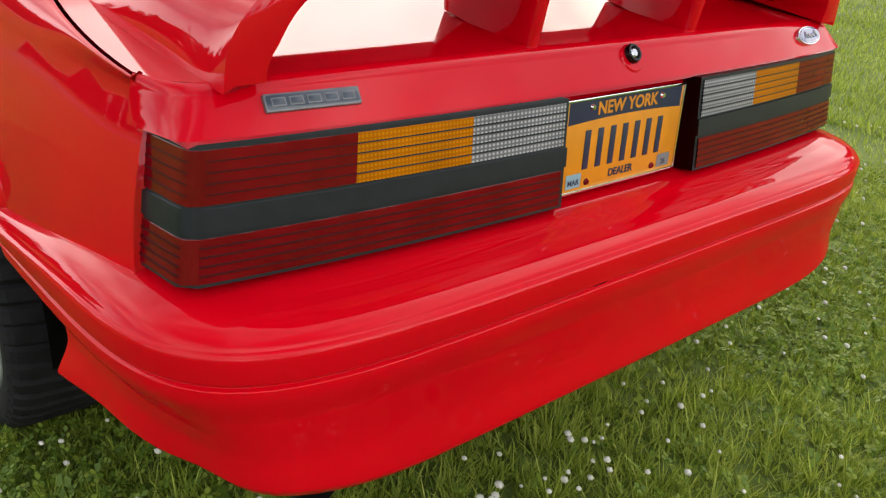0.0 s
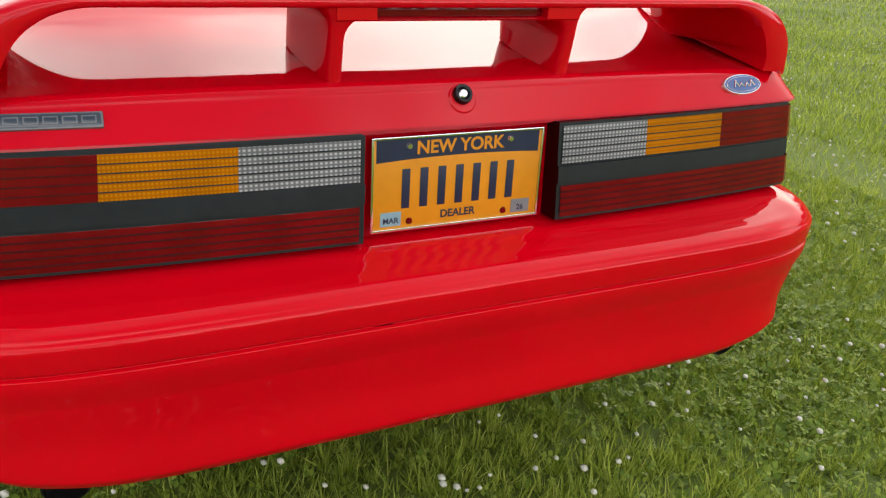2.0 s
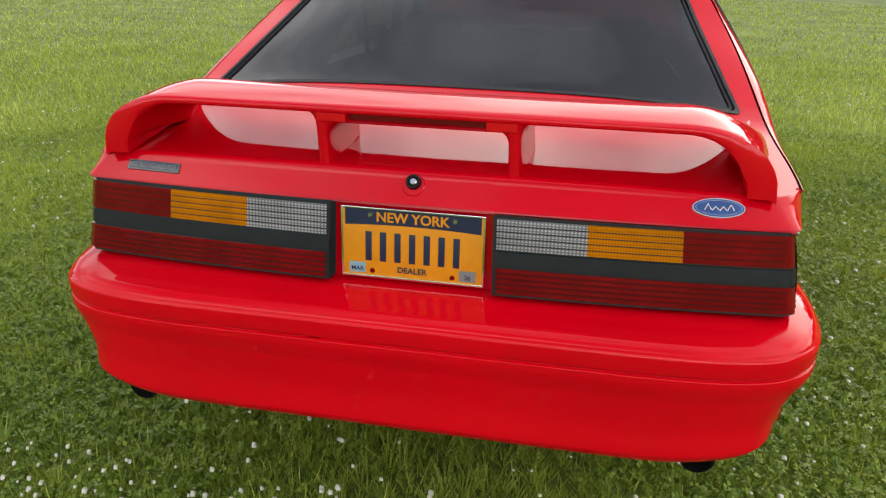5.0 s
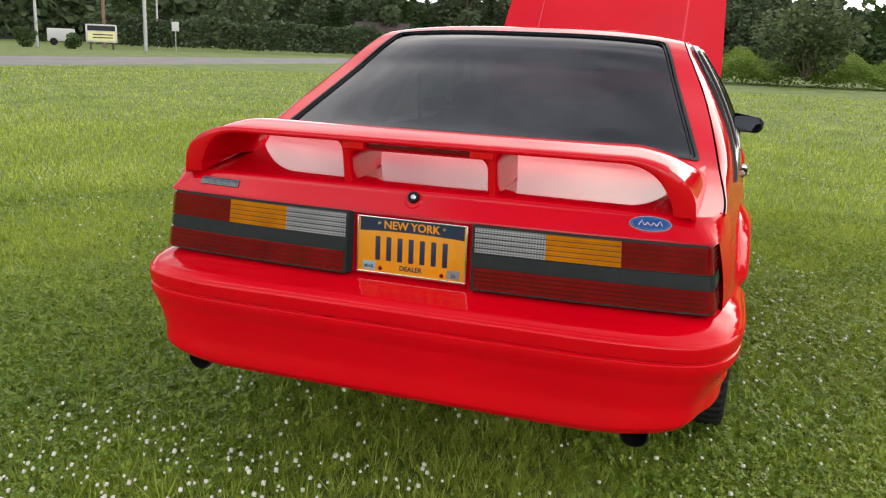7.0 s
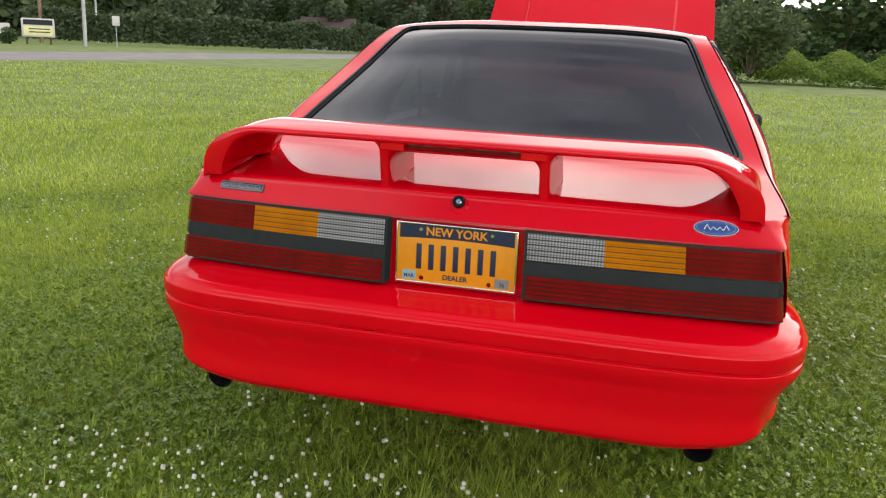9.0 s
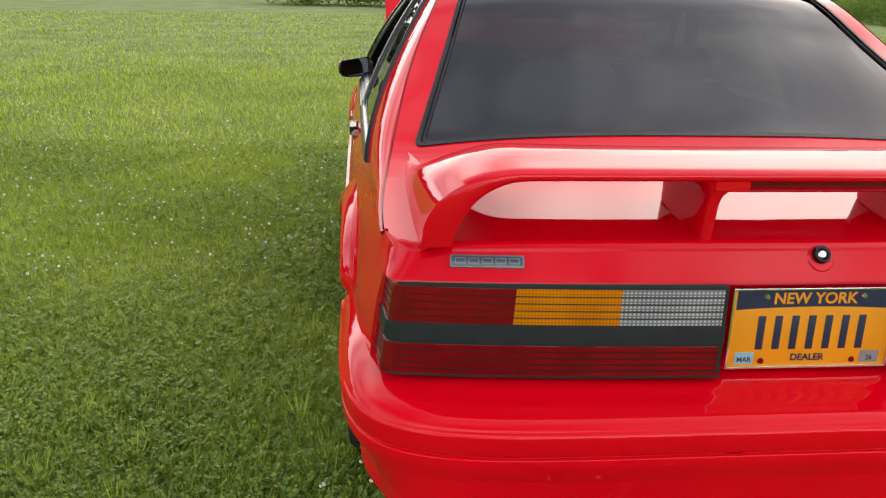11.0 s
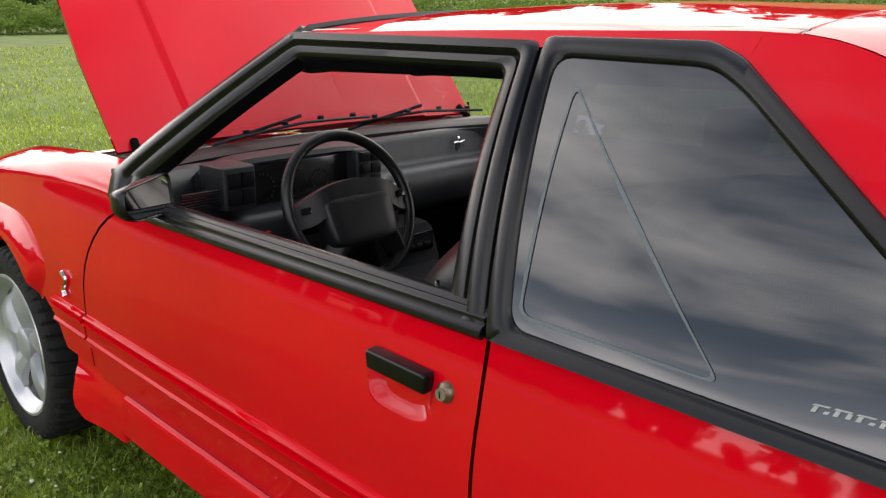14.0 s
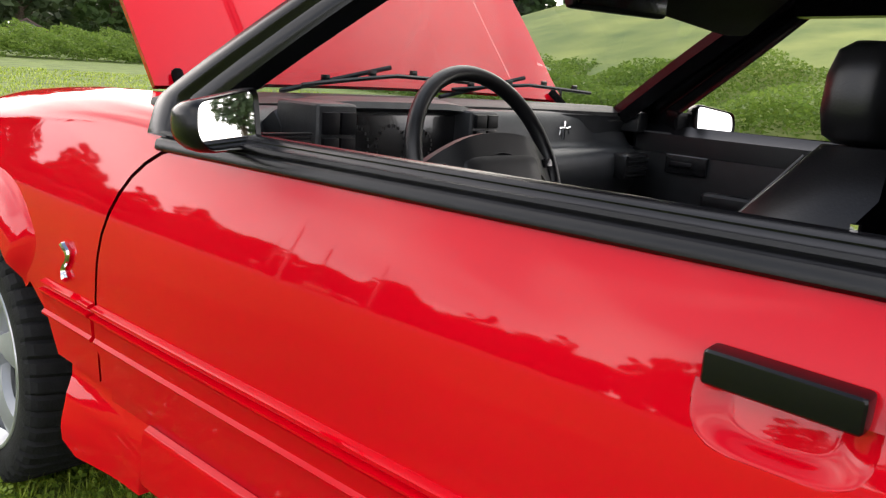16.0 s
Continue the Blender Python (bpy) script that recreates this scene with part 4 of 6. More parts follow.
hood_c = Vector((0, 3.6, 0.4))
hood = [(-0.682, 0.0), (0.682, 0.0), (0.686, 0.3), (0.645, 1.16), (0.58, 1.2), (-0.58, 1.2), (-0.645, 1.16), (-0.686, 0.3)]
bon = panel("bonnet", hood, bonnet, RED, car, "red bonnet propped open", step=(0.012, 0.06), lip=0.012, centre=hood_c)
panel("bonnet_liner", [(x * 0.97, 0.02 + d * 0.97) for x, d in hood], lifted(bonnet, -0.028, hood_c), GAP, bon, "dark bonnet liner", step=(0.1, 0.1), lip=0, centre=hood_c, inward=True)
for s in (-1, 1):
    bm = bmesh.new()
    tube(bm, [(s * 0.64, 2.0, 0.93), (s * 0.64, 2.03, 0.965), (s * 0.63, 2.07, 1.0)], 0.012, 8)
    part("hinge", bm, GAP, car, "black bonnet hinge")
bm = bmesh.new()
box(bm, 0, 2.55, 0.62, 1.34, 1.1, 0.2, 0.03)
box(bm, -0.25, 2.6, 0.78, 0.5, 0.5, 0.14, 0.04)
part("engine_bay", bm, GAP, car, "dark engine bay")
bm = bmesh.new()
rings = []
for x in [-0.69 + 1.38 * j / 20 for j in range(21)]:
    y = 1.99 - 0.12 * (x / 0.69) ** 2
    rings.append([(x, y - 0.02, 0.955), (x, y + 0.02, 0.972), (x, y + 0.05, 0.972), (x, 2.06, 0.962), (x, 2.06, 0.93), (x, y - 0.02, 0.93)])
loft(bm, rings)
part("cowl", bm, BLACK_TRIM, car, "black cowl under the windscreen")
# wipers and aerial
for x0, x1, yy in ((-0.42, 0.10, 0.0), (0.08, 0.56, 0.0)):
    bm = bmesh.new()
    pts = []
    for j in range(9):
        t = j / 8
        x = x0 + (x1 - x0) * t
        p = Vector(screen(x, 0.03 + 0.10 * (1 - abs(2 * t - 1)) * 0.4 + 0.05 * t))
        pts.append(p + Vector((0, 0.012, 0.012)))
    tube(bm, pts, 0.005, 6)
    for p in pts[1:-1:2]:
        box(bm, p.x, p.y + 0.004, p.z + 0.01, 0.02, 0.008, 0.012, 0.002)
    tube(bm, [Vector((x0 + 0.35 * (x1 - x0) - 0.2, 1.99, 0.975)), pts[4] + Vector((0, 0.02, 0.018))], 0.006, 6)
    part("wiper", bm, BLACK_GLOSS, car, "black windscreen wiper")
bm = bmesh.new()
tube(bm, [(0.70, 2.08, 0.95), (0.70, 2.085, 1.01)], 0.005, 8)
part("aerial", bm, BLACK_GLOSS, car, "short black aerial")

# ---- front end ----
front = Plan(0.842, 0.60, 5, 2.85, 1, 0.3)
f_in = spline([(0, 0.02), (0.1, 0.0), (0.5, 0.02), (0.72, 0.004), (0.75, 0.012), (0.78, 0.003), (0.9, 0.012), (1, 0.06)])


def front_bumper(u, w):
    x, y = front.at(u, f_in(w))
    return (x, y, 0.25 + 0.37 * w)


fe = front.back(2.975)
panel("front_bumper", [(-fe - 0.01, 0), (fe + 0.01, 0), (fe, 1), (-fe, 1)], front_bumper, RED_PLASTIC, car, "red front bumper cover", step=(0.05, 0.03), lip=0.03)


def nose(u, w):
    x, y = front.at(u, 0.05 + 0.03 * w)
    return (x, y, 0.61 + 0.16 * w)


panel("nose_panel", [(-fe * 0.9, 0), (fe * 0.9, 0), (fe * 0.9, 1), (-fe * 0.9, 1)], nose, RED, car, "red nose panel", step=(0.05, 0.3), lip=0.02)
for s in (-1, 1):
    a, b = s * front.way(0.42), s * front.way(0.72)
    panel("headlamp", [(a, 0.12), (b, 0.12), (b, 0.88), (a, 0.88)], lifted(nose, 0.008), CHROME, car, "clear headlamp", step=(0.03, 0.3), lip=0.01)

# ---- mirrors, handles, badges, lock, exhaust ----
KEY = material("pale key metal", (0.42, 0.40, 0.35), 0.35, metal=0.7, vary=0.15, scale=80)
BRASS = material("dull brass", (0.20, 0.16, 0.11), 0.35, metal=0.8, vary=0.2, scale=60)
MIRROR = material("mirror glass", (0.72, 0.73, 0.74), 0.02, metal=1.0)
for s in (-1, 1):
    m = thing("door_mirror", "", "")
    m.parent = car
    m.matrix_local = pose(0.862, 1.662, 0.936, -7, 0, -20) if s > 0 else pose(-0.852, 1.588, 0.941, -6.5, 0, 19) @ Matrix.Scale(0.93, 4)
    bm = bmesh.new()
    rings = []
    face = rounded([(-0.078, -0.046), (0.056, -0.048), (0.080, -0.022), (0.074, 0.030), (-0.078, 0.052)], 0.020, 3)
    for y, k in ((-0.030, 0.88), (-0.038, 0.95), (-0.034, 1.0), (-0.012, 0.98), (0.008, 0.90), (0.026, 0.76), (0.040, 0.55), (0.044, 0.3)):
        rings.append([(s * a * k, y, b * k + 0.008) for a, b in face])
    loft(bm, rings)
    part("housing", bm, FRAME, m, "black mirror housing", sharp=50)
    bm = bmesh.new()
    bm.faces.new([bm.verts.new((s * (a * 0.87), -0.0325, b * 0.86 + 0.008)) for a, b in face])
    part("glass", bm, MIRROR, m, "silvered mirror glass", flat=True)
    bm = bmesh.new()
    loft(bm, [[(s * x, y, z) for y, z in ((ya, za), (0.055, za), (0.055, zb), (ya, zb - 0.008), (ya - 0.004, zb - 0.02))] for x, ya, za, zb in ((-0.06, -0.01, -0.036, 0.04), (-0.082, 0.0, -0.04, 0.042), (-0.108, 0.01, -0.042, 0.044))])
    part("mount", bm, FRAME, m, "black mirror mount")

for s, f in ((-1, side), (1, mirrored(side))):
    d = doors[0 if s < 0 else 1]
    bm = bmesh.new()
    p = Vector(f(0.748, 0.812))
    box(bm, 0, 0, 0, 0.026, 0.134, 0.033, 0.006, m=Matrix.Translation(p + Vector((s * 0.010, 0, 0))) @ Matrix.Rotation(radians(s * 4), 4, "Y") @ Matrix.Rotation(radians(1.5), 4, "X"), seg=3)
    part("handle", bm, FRAME, d, "black pull handle")
    cup = [(0.748 + (y - 0.748) * 1.03, 0.778 + (z - 0.778) * 1.03) for y, z in CUP]

    def dish(y, z, f=f, s=s):
        e = min(1.0, ((abs(y - 0.748) / 0.080) ** 3 + (abs(z - 0.782) / 0.044) ** 3) ** (1 / 3))
        q = Vector(f(y, z))
        return (q.x - s * (0.0012 + 0.013 * smooth(1.0, 0.55, e)), q.y, q.z)
    panel("handle_cup", cup, dish, RED, d, "red finger recess", step=(0.003, 0.002), lip=0.0)
    bm = bmesh.new()
    lathe(bm, [(0.0005, -0.012), (0.009, -0.012), (0.010, -0.009), (0.014, -0.007), (0.0165, -0.003), (0.0165, 0.01)], 24, Matrix.Translation(Vector(f(0.653, 0.803))) @ Matrix.Rotation(0 if s < 0 else math.pi, 4, "Z"))
    lock = part("lock", bm, BRASS, d, "dull brass door lock")
    bm = bmesh.new()
    lathe(bm, [(0.0005, -0.0135), (0.0095, -0.0135), (0.0095, -0.008)], 20, Matrix.Translation(Vector(f(0.653, 0.803))) @ Matrix.Rotation(0 if s < 0 else math.pi, 4, "Z"))
    key = part("key_face", bm, KEY, lock, "pale metal key face")
    bm = bmesh.new()
    box(bm, 0, 0, 0, 0.002, 0.002, 0.010, m=Matrix.Translation(Vector(f(0.653, 0.803)) + Vector((s * 0.0132, 0, 0))))
    part("slot", bm, GAP, lock, "dark key slot")
    bm = bmesh.new()
    q = Vector(f(0.735, 0.897))
    tube(bm, [q + Vector((-s * 0.035, 0, 0.03)), q + Vector((-s * 0.035, 0, 0.046))], 0.0045, 8)
    part("lock_knob", bm, CHROME, d, "chrome lock knob")
    # fender badge: a coiled metal strip
    bm = bmesh.new()
    pts = []
    for j in range(15):
        t = j / 14
        q = Vector(f(2.057 + 0.010 * math.sin(t * 6.5) + (0.008 if t > 0.9 else 0), 0.610 + 0.066 * t))
        pts.append(q + Vector((s * 0.005, 0, 0)))
    tube(bm, pts, [0.005 + 0.004 * abs(2 * j / 14 - 1) ** 2 for j in range(15)], 8)
    part("badge", bm, CHROME, car, "small coiled chrome fender badge")


def on_tail(x, z, lift=0.002):
    best = 0.6
    for _ in range(4):
        u = math.copysign(min(((abs(tail_face(q / 400, best)[0] - abs(x))), q / 400) for q in range(401))[1], x)
        best = min((abs(tail_face(u, w / 80)[2] - z), w / 80) for w in range(0, 81))[1]
    p = Vector(lifted(tail_face, lift)(u, best))
    q = Vector(lifted(tail_face, lift + 0.01)(u, best))
    n = (q - p).normalized()
    xa = Vector((0, 0, 1)).cross(n).normalized()
    return Matrix(((xa.x, n.cross(xa).x, n.x, p.x), (xa.y, n.cross(xa).y, n.y, p.y), (xa.z, n.cross(xa).z, n.z, p.z), (0, 0, 0, 1)))


BADGE_BLUE = material("blue enamel", (0.02, 0.07, 0.25), 0.2, coat=1.0, vary=0.1, scale=40)
BADGE_DARK = material("dark grey enamel", (0.03, 0.045, 0.06), 0.25, coat=1.0, vary=0.15, scale=60)
BADGE_GREY = material("worn grey lettering", (0.16, 0.17, 0.18), 0.45, metal=0.3, vary=0.1, scale=60)
SILVER_B = material("badge silver", (0.65, 0.67, 0.70), 0.2, metal=0.8)


def disc(bm, rx, ry, z0, z1, k=40, taper=0.97):
    loft(bm, [[(rx * f * math.cos(2 * math.pi * j / k), ry * f * math.sin(2 * math.pi * j / k), z) for j in range(k)] for z, f in ((z0, 1), (z0 + (z1 - z0) * 0.7, 1), (z1, taper))])


oval = thing("oval_badge", "", "")
oval.parent = car
oval.matrix_local = on_tail(0.612, 0.858)
for name, rx, ry, z0, z1, mm in (("rim", 0.052, 0.0205, -0.01, 0.004, SILVER_B), ("field", 0.0495, 0.0183, 0.0, 0.0046, BADGE_BLUE), ("line", 0.0455, 0.0155, 0.0, 0.0051, SILVER_B), ("centre", 0.0445, 0.0147, 0.0, 0.0056, BADGE_BLUE)):
    bm = bmesh.new()
    disc(bm, rx, ry, z0, z1)
    part(name, bm, mm, oval)
for i in range(4):
    bm = bmesh.new()
    x0 = -0.024 + 0.0145 * i
    tube(bm, [(x0 - 0.004, -0.006, 0.006), (x0 + 0.003, 0.007 if i in (0, 3) else 0.002, 0.006), (x0 + 0.009, -0.005, 0.006)], 0.0016, 6)
    part("mark", bm, SILVER_B, oval)

name_badge = thing("name_badge", "", "")
name_badge.parent = car
name_badge.matrix_local = on_tail(-0.600, 0.857)
for name, sx, sy, z0, z1, mm in (("rim", 0.130, 0.0235, -0.01, 0.003, BADGE_GREY), ("field", 0.126, 0.0195, -0.005, 0.0036, BADGE_DARK)):
    bm = bmesh.new()
    box(bm, 0, 0, (z0 + z1) / 2, sx, sy, z1 - z0, 0.003)
    part(name, bm, mm, name_badge)
for i in range(5):
    bm = bmesh.new()
    box(bm, -0.047 + 0.0235 * i, 0, 0.0038, 0.019, 0.011, 0.001, 0.0004)
    part("bar", bm, BADGE_GREY, name_badge)
    bm = bmesh.new()
    box(bm, -0.047 + 0.0235 * i, 0, 0.0041, 0.0155, 0.0075, 0.001, 0.0004)
    part("bar", bm, BADGE_DARK, name_badge)

lock = thing("hatch_lock", "", "")
lock.parent = car
lock.matrix_local = on_tail(0.0, 0.868) @ pose(0, 0, 0, 0, -90, 0)
for name, prof, mm in (("bezel", [(0.0155, -0.012), (0.0165, -0.006), (0.0165, 0.006), (0.0145, 0.010), (0.011, 0.010), (0.009, 0.004)], BLACK_GLOSS), ("barrel", [(0.0003, 0.009), (0.006, 0.009), (0.0085, 0.007), (0.0095, 0.0)], CHROME)):
    bm = bmesh.new()
    lathe(bm, prof, 32)
    part(name, bm, mm, lock)
bm = bmesh.new()
disc(bm, 0.026, 0.026, -0.012, 0.0015, 40, 0.85)
part("dimple", bm, RED, lock).matrix_local = pose(0, 0, 0, 0, 90, 0) @ pose(0, -0.006, -0.001)

EXH = material("sooty exhaust", (0.02, 0.02, 0.021), 0.4, metal=0.5, vary=0.4, scale=30)
for x in (-0.640, 0.628):
    bm = bmesh.new()
    m = pose(x, -0.915, 0.348, 0, 0, -90) @ pose(0, 0, 0, 0, 8, 0)
    lathe(bm, [(0.026, -0.4), (0.034, 0.0), (0.036, 0.01), (0.036, 0.09), (0.033, 0.092), (0.031, 0.06), (0.029, -0.1)], 28, m)
    part("exhaust_tip", bm, EXH, car, "sooty round exhaust tip")

# ---- cabin ----
DASH_DARK = material("matt dash plastic", (0.024, 0.0255, 0.028), 0.40, spec=0.5, vary=0.2, scale=30, bump=0.15, bump_scale=350)
DIAL = material("dial black", (0.008, 0.008, 0.009), 0.25, coat=0.5)
# tub: floor and rear wall
bm = bmesh.new()
box(bm, 0, 1.05, 0.40, 1.56, 1.9, 0.03, 0.005)
box(bm, 0, 0.12, 0.62, 1.45, 0.04, 0.45, 0.005)
part("floor_pan", bm, LINING, car, "charcoal carpeted floor")
for s in (-1, 1):
    d = doors[0 if s < 0 else 1]
    bm = bmesh.new()
    box(bm, s * 0.765, 1.21, 0.655, 0.05, 1.18, 0.47, 0.02)
    box(bm, s * 0.725, 1.16, 0.69, 0.07, 0.72, 0.06, 0.02, seg=3)
    box(bm, s * 0.720, 1.50, 0.735, 0.05, 0.16, 0.05, 0.02, seg=3)
    card = part("door_card", bm, VINYL, car, "black vinyl door card with an armrest")
    bm = bmesh.new()
    box(bm, s * 0.736, 1.648, 0.824, 0.014, 0.13, 0.056, 0.006, seg=3)
    part("release_recess", bm, DIAL, card, "dark release recess")
    bm = bmesh.new()
    box(bm, s * 0.728, 1.66, 0.824, 0.012, 0.07, 0.016, 0.004)
    part("release", bm, BLACK_TRIM, card)

    bm = bmesh.new()
    box(bm, s * 0.757, 1.86, 0.66, 0.03, 0.30, 0.50, 0.008)
    part("kick_panel", bm, VINYL, car, "black kick panel")
    bm = bmesh.new()
    box(bm, s * 0.745, 0.36, 0.655, 0.03, 0.52, 0.47, 0.008)
    part("rear_trim", bm, VINYL, car, "black rear side trim")

    bm = bmesh.new()
    rings = []
    for i in range(21):
        y = 0.61 + 1.24 * i / 20
        xo = abs(side(y, 0.90)[0])
        rings.append([(s * (xo - 0.012), y, 0.905), (s * (xo - 0.012), y, 0.925), (s * (xo - 0.03), y, 0.930), (s * 0.765, y, 0.918), (s * 0.742, y, 0.905), (s * 0.738, y, 0.85)])
    loft(bm, rings)
    part("sill_cap", bm, FRAME, card, "black ribbed inner window sill", sharp=50)
    bm = bmesh.new()
    box(bm, s * 0.735, 1.865, 0.932, 0.06, 0.13, 0.06, 0.012)
    part("pillar_foot", bm, VINYL, car, "black pillar foot trim")
bm = bmesh.new()
box(bm, 0, 1.985, 0.665, 1.46, 0.03, 0.53, 0.005)
part("bulkhead", bm, GAP, car, "dark bulkhead behind the dashboard")

# dashboard
dash = thing("dashboard", "", "")
dash.parent = car
bm = bmesh.new()
rings = []
DRIVER = [(1.95, 0.933), (1.93, 0.948), (1.88, 0.952), (1.845, 0.944), (1.825, 0.925), (1.815, 0.90), (1.80, 0.86), (1.79, 0.843), (1.75, 0.838), (1.71, 0.836), (1.69, 0.828), (1.682, 0.81), (1.68, 0.76), (1.69, 0.70), (1.72, 0.66), (1.85, 0.64), (1.93, 0.64)]
PASSENGER = [(1.95, 0.933), (1.945, 0.945), (1.925, 0.951), (1.905, 0.947), (1.893, 0.935), (1.887, 0.915), (1.872, 0.875), (1.866, 0.863), (1.85, 0.858), (1.812, 0.857), (1.796, 0.850), (1.786, 0.835), (1.782, 0.79), (1.79, 0.745), (1.81, 0.72), (1.86, 0.70), (1.93, 0.70)]
for x in [-0.73 + 1.46 * j / 90 for j in range(91)]:
    k = smooth(-0.02, 0.03, x)  # 0 before the driver, 1 before the passenger
    e = smooth(0.56, 0.73, abs(x))
    bay = smooth(0.545, 0.62, x)  # the padded panel ends before the far pillar
    ring = []
    for i, ((ya, za), (yb, zb)) in enumerate(zip(DRIVER, PASSENGER)):
        y, z = ya + (yb - ya) * k, za + (zb - za) * k
        if i < 2:
            y -= 0.11 * (x / 0.73) ** 2
        elif i < 9:
            y += (0.035 - 0.004 * i) * bay - 0.035 * e
            z -= (0.012 if i < 5 else 0.0) * bay
        else:
            y += 0.02 * e
        ring.append((x, y, z))
    rings.append(ring)
loft(bm, rings)
part("dash_body", bm, DASH_DARK, dash, "charcoal moulded dashboard", sharp=55)
bm = bmesh.new()
rings = []
for x in [-0.60 + 0.55 * j / 20 for j in range(21)]:
    e = abs((x + 0.325) / 0.275) ** 6
    rings.append([(x, 1.925 - 0.10 * (x / 0.7) ** 2, 0.958 - 0.05 * e), (x, 1.81 - 0.03 * (x / 0.7) ** 2, 0.979 - 0.03 * e), (x, 1.742 + 0.03 * e, 0.973 - 0.04 * e), (x, 1.735 + 0.03 * e, 0.961 - 0.04 * e), (x, 1.765, 0.952 - 0.04 * e), (x, 1.79, 0.84), (x, 1.88, 0.84)])
loft(bm, rings)
part("instrument_hood", bm, DASH_DARK, dash, "curved instrument hood")
bm = bmesh.new()
box(bm, -0.325, 1.772, 0.895, 0.40, 0.02, 0.105, 0.004)
part("instrument_face", bm, DIAL, dash, "black instrument face")
DIAL_RING = material("dim dial marks", (0.03, 0.03, 0.03), 0.5, vary=0.2, scale=80)
for x, r in ((-0.43, 0.038), (-0.33, 0.040), (-0.24, 0.028)):
    bm = bmesh.new()
    for j in range(14):
        q = radians(-40 + 260 * j / 13)
        box(bm, x + r * math.cos(q), 1.760, 0.885 + r * math.sin(q), 0.003, 0.002, 0.006, 0, m=Matrix())
    part("dial_marks", bm, DIAL_RING, dash)
for x0, z0, n in ((-0.552, 0.916, 2), (-0.095, 0.905, 3)):
    bm = bmesh.new()
    box(bm, x0, 1.725 if n == 2 else 1.775, z0, 0.092, 0.12, 0.112, 0.010, seg=3)
    pod = part("switch_pod", bm, DASH_DARK, dash, "black switch pod")
    for i in range(2):
        for j in range(n):
            bm = bmesh.new()
            box(bm, x0 - 0.019 + 0.038 * i, 1.662 if n == 2 else 1.712, z0 + (0.044 if n == 2 else 0.034) * (j - (n - 1) / 2), 0.034, 0.012, 0.039 if n == 2 else 0.029, 0.003)
            part("switch", bm, BLACK_TRIM, dash)
for x, z in ((0.632, 0.812), (0.035, 0.80)):
    bm = bmesh.new()
    box(bm, x, 1.772, z, 0.12, 0.05, 0.072, 0.01)
    vent = part("air_vent", bm, DIAL, dash, "black air vent")
    for i in range(5):
        bm = bmesh.new()
        box(bm, x, 1.747, z - 0.026 + 0.013 * i, 0.10, 0.012, 0.004, 0.001)
        part("slat", bm, BLACK_TRIM, dash)
# chrome emblem on the dash
bm = bmesh.new()
box(bm, 0.407, 1.80, 0.885, 0.007, 0.012, 0.052, 0.002)
tube(bm, [(0.383, 1.797, 0.890), (0.40, 1.797, 0.892), (0.418, 1.797, 0.890), (0.434, 1.797, 0.894)], 0.004, 6)
tube(bm, [(0.39, 1.797, 0.888), (0.388, 1.797, 0.872)], 0.0025, 6)
tube(bm, [(0.425, 1.797, 0.89), (0.43, 1.797, 0.875)], 0.0025, 6)
part("emblem", bm, CHROME, dash, "small chrome emblem").matrix_local = pose(0.023, 0.072, 0.017)
# centre console
bm = bmesh.new()
rings = []
for y, z, w in ((1.80, 0.72, 0.12), (1.70, 0.71, 0.12), (1.655, 0.60, 0.115), (1.56, 0.545, 0.11), (1.45, 0.53, 0.105), (1.0, 0.51, 0.10), (0.75, 0.57, 0.10), (0.45, 0.57, 0.10)):
    rings.append([(0.02 - w, y, 0.42), (0.02 - w, y, z - 0.02), (0.02 - w + 0.02, y, z), (0.02 + w - 0.02, y, z), (0.02 + w, y, z - 0.02), (0.02 + w, y, 0.42)])
loft(bm, rings)
part("console", bm, LINING, dash, "black centre console")
bm = bmesh.new()
box(bm, 0.02, 1.672, 0.665, 0.18, 0.02, 0.055, 0.003)
part("radio", bm, DIAL, dash, "black radio face")
for i in range(5):
    bm = bmesh.new()
    box(bm, -0.045 + 0.032 * i, 1.660, 0.655, 0.024, 0.006, 0.012, 0.002)
    part("radio_key", bm, DASH_DARK, dash)
for i in range(14):
    bm = bmesh.new()
    box(bm, -0.665, 1.668 - 0.0006 * i, 0.83 + 0.007 * i, 0.10, 0.012, 0.004, 0.001)
    part("slat", bm, BLACK_TRIM, dash)
RED_DOT = material("red switch lamp", (0.5, 0.01, 0.01), 0.4)
bm = bmesh.new()
tube(bm, [(0.0, 1.30, 0.51), (0.0, 1.33, 0.62), (0.0, 1.325, 0.675)], [0.03, 0.010, 0.008], 10)
bmesh.ops.create_uvsphere(bm, u_segments=16, v_segments=10, radius=0.025, matrix=Matrix.Translation((0, 1.325, 0.70)))
part("gear_lever", bm, BLACK_GLOSS, dash, "black gear lever with a round knob")
bm = bmesh.new()
box(bm, -0.50, 1.63, 0.80, 0.010, 0.008, 0.008, 0.002)
part("switch_lamp", bm, RED_DOT, dash, "small red key light")
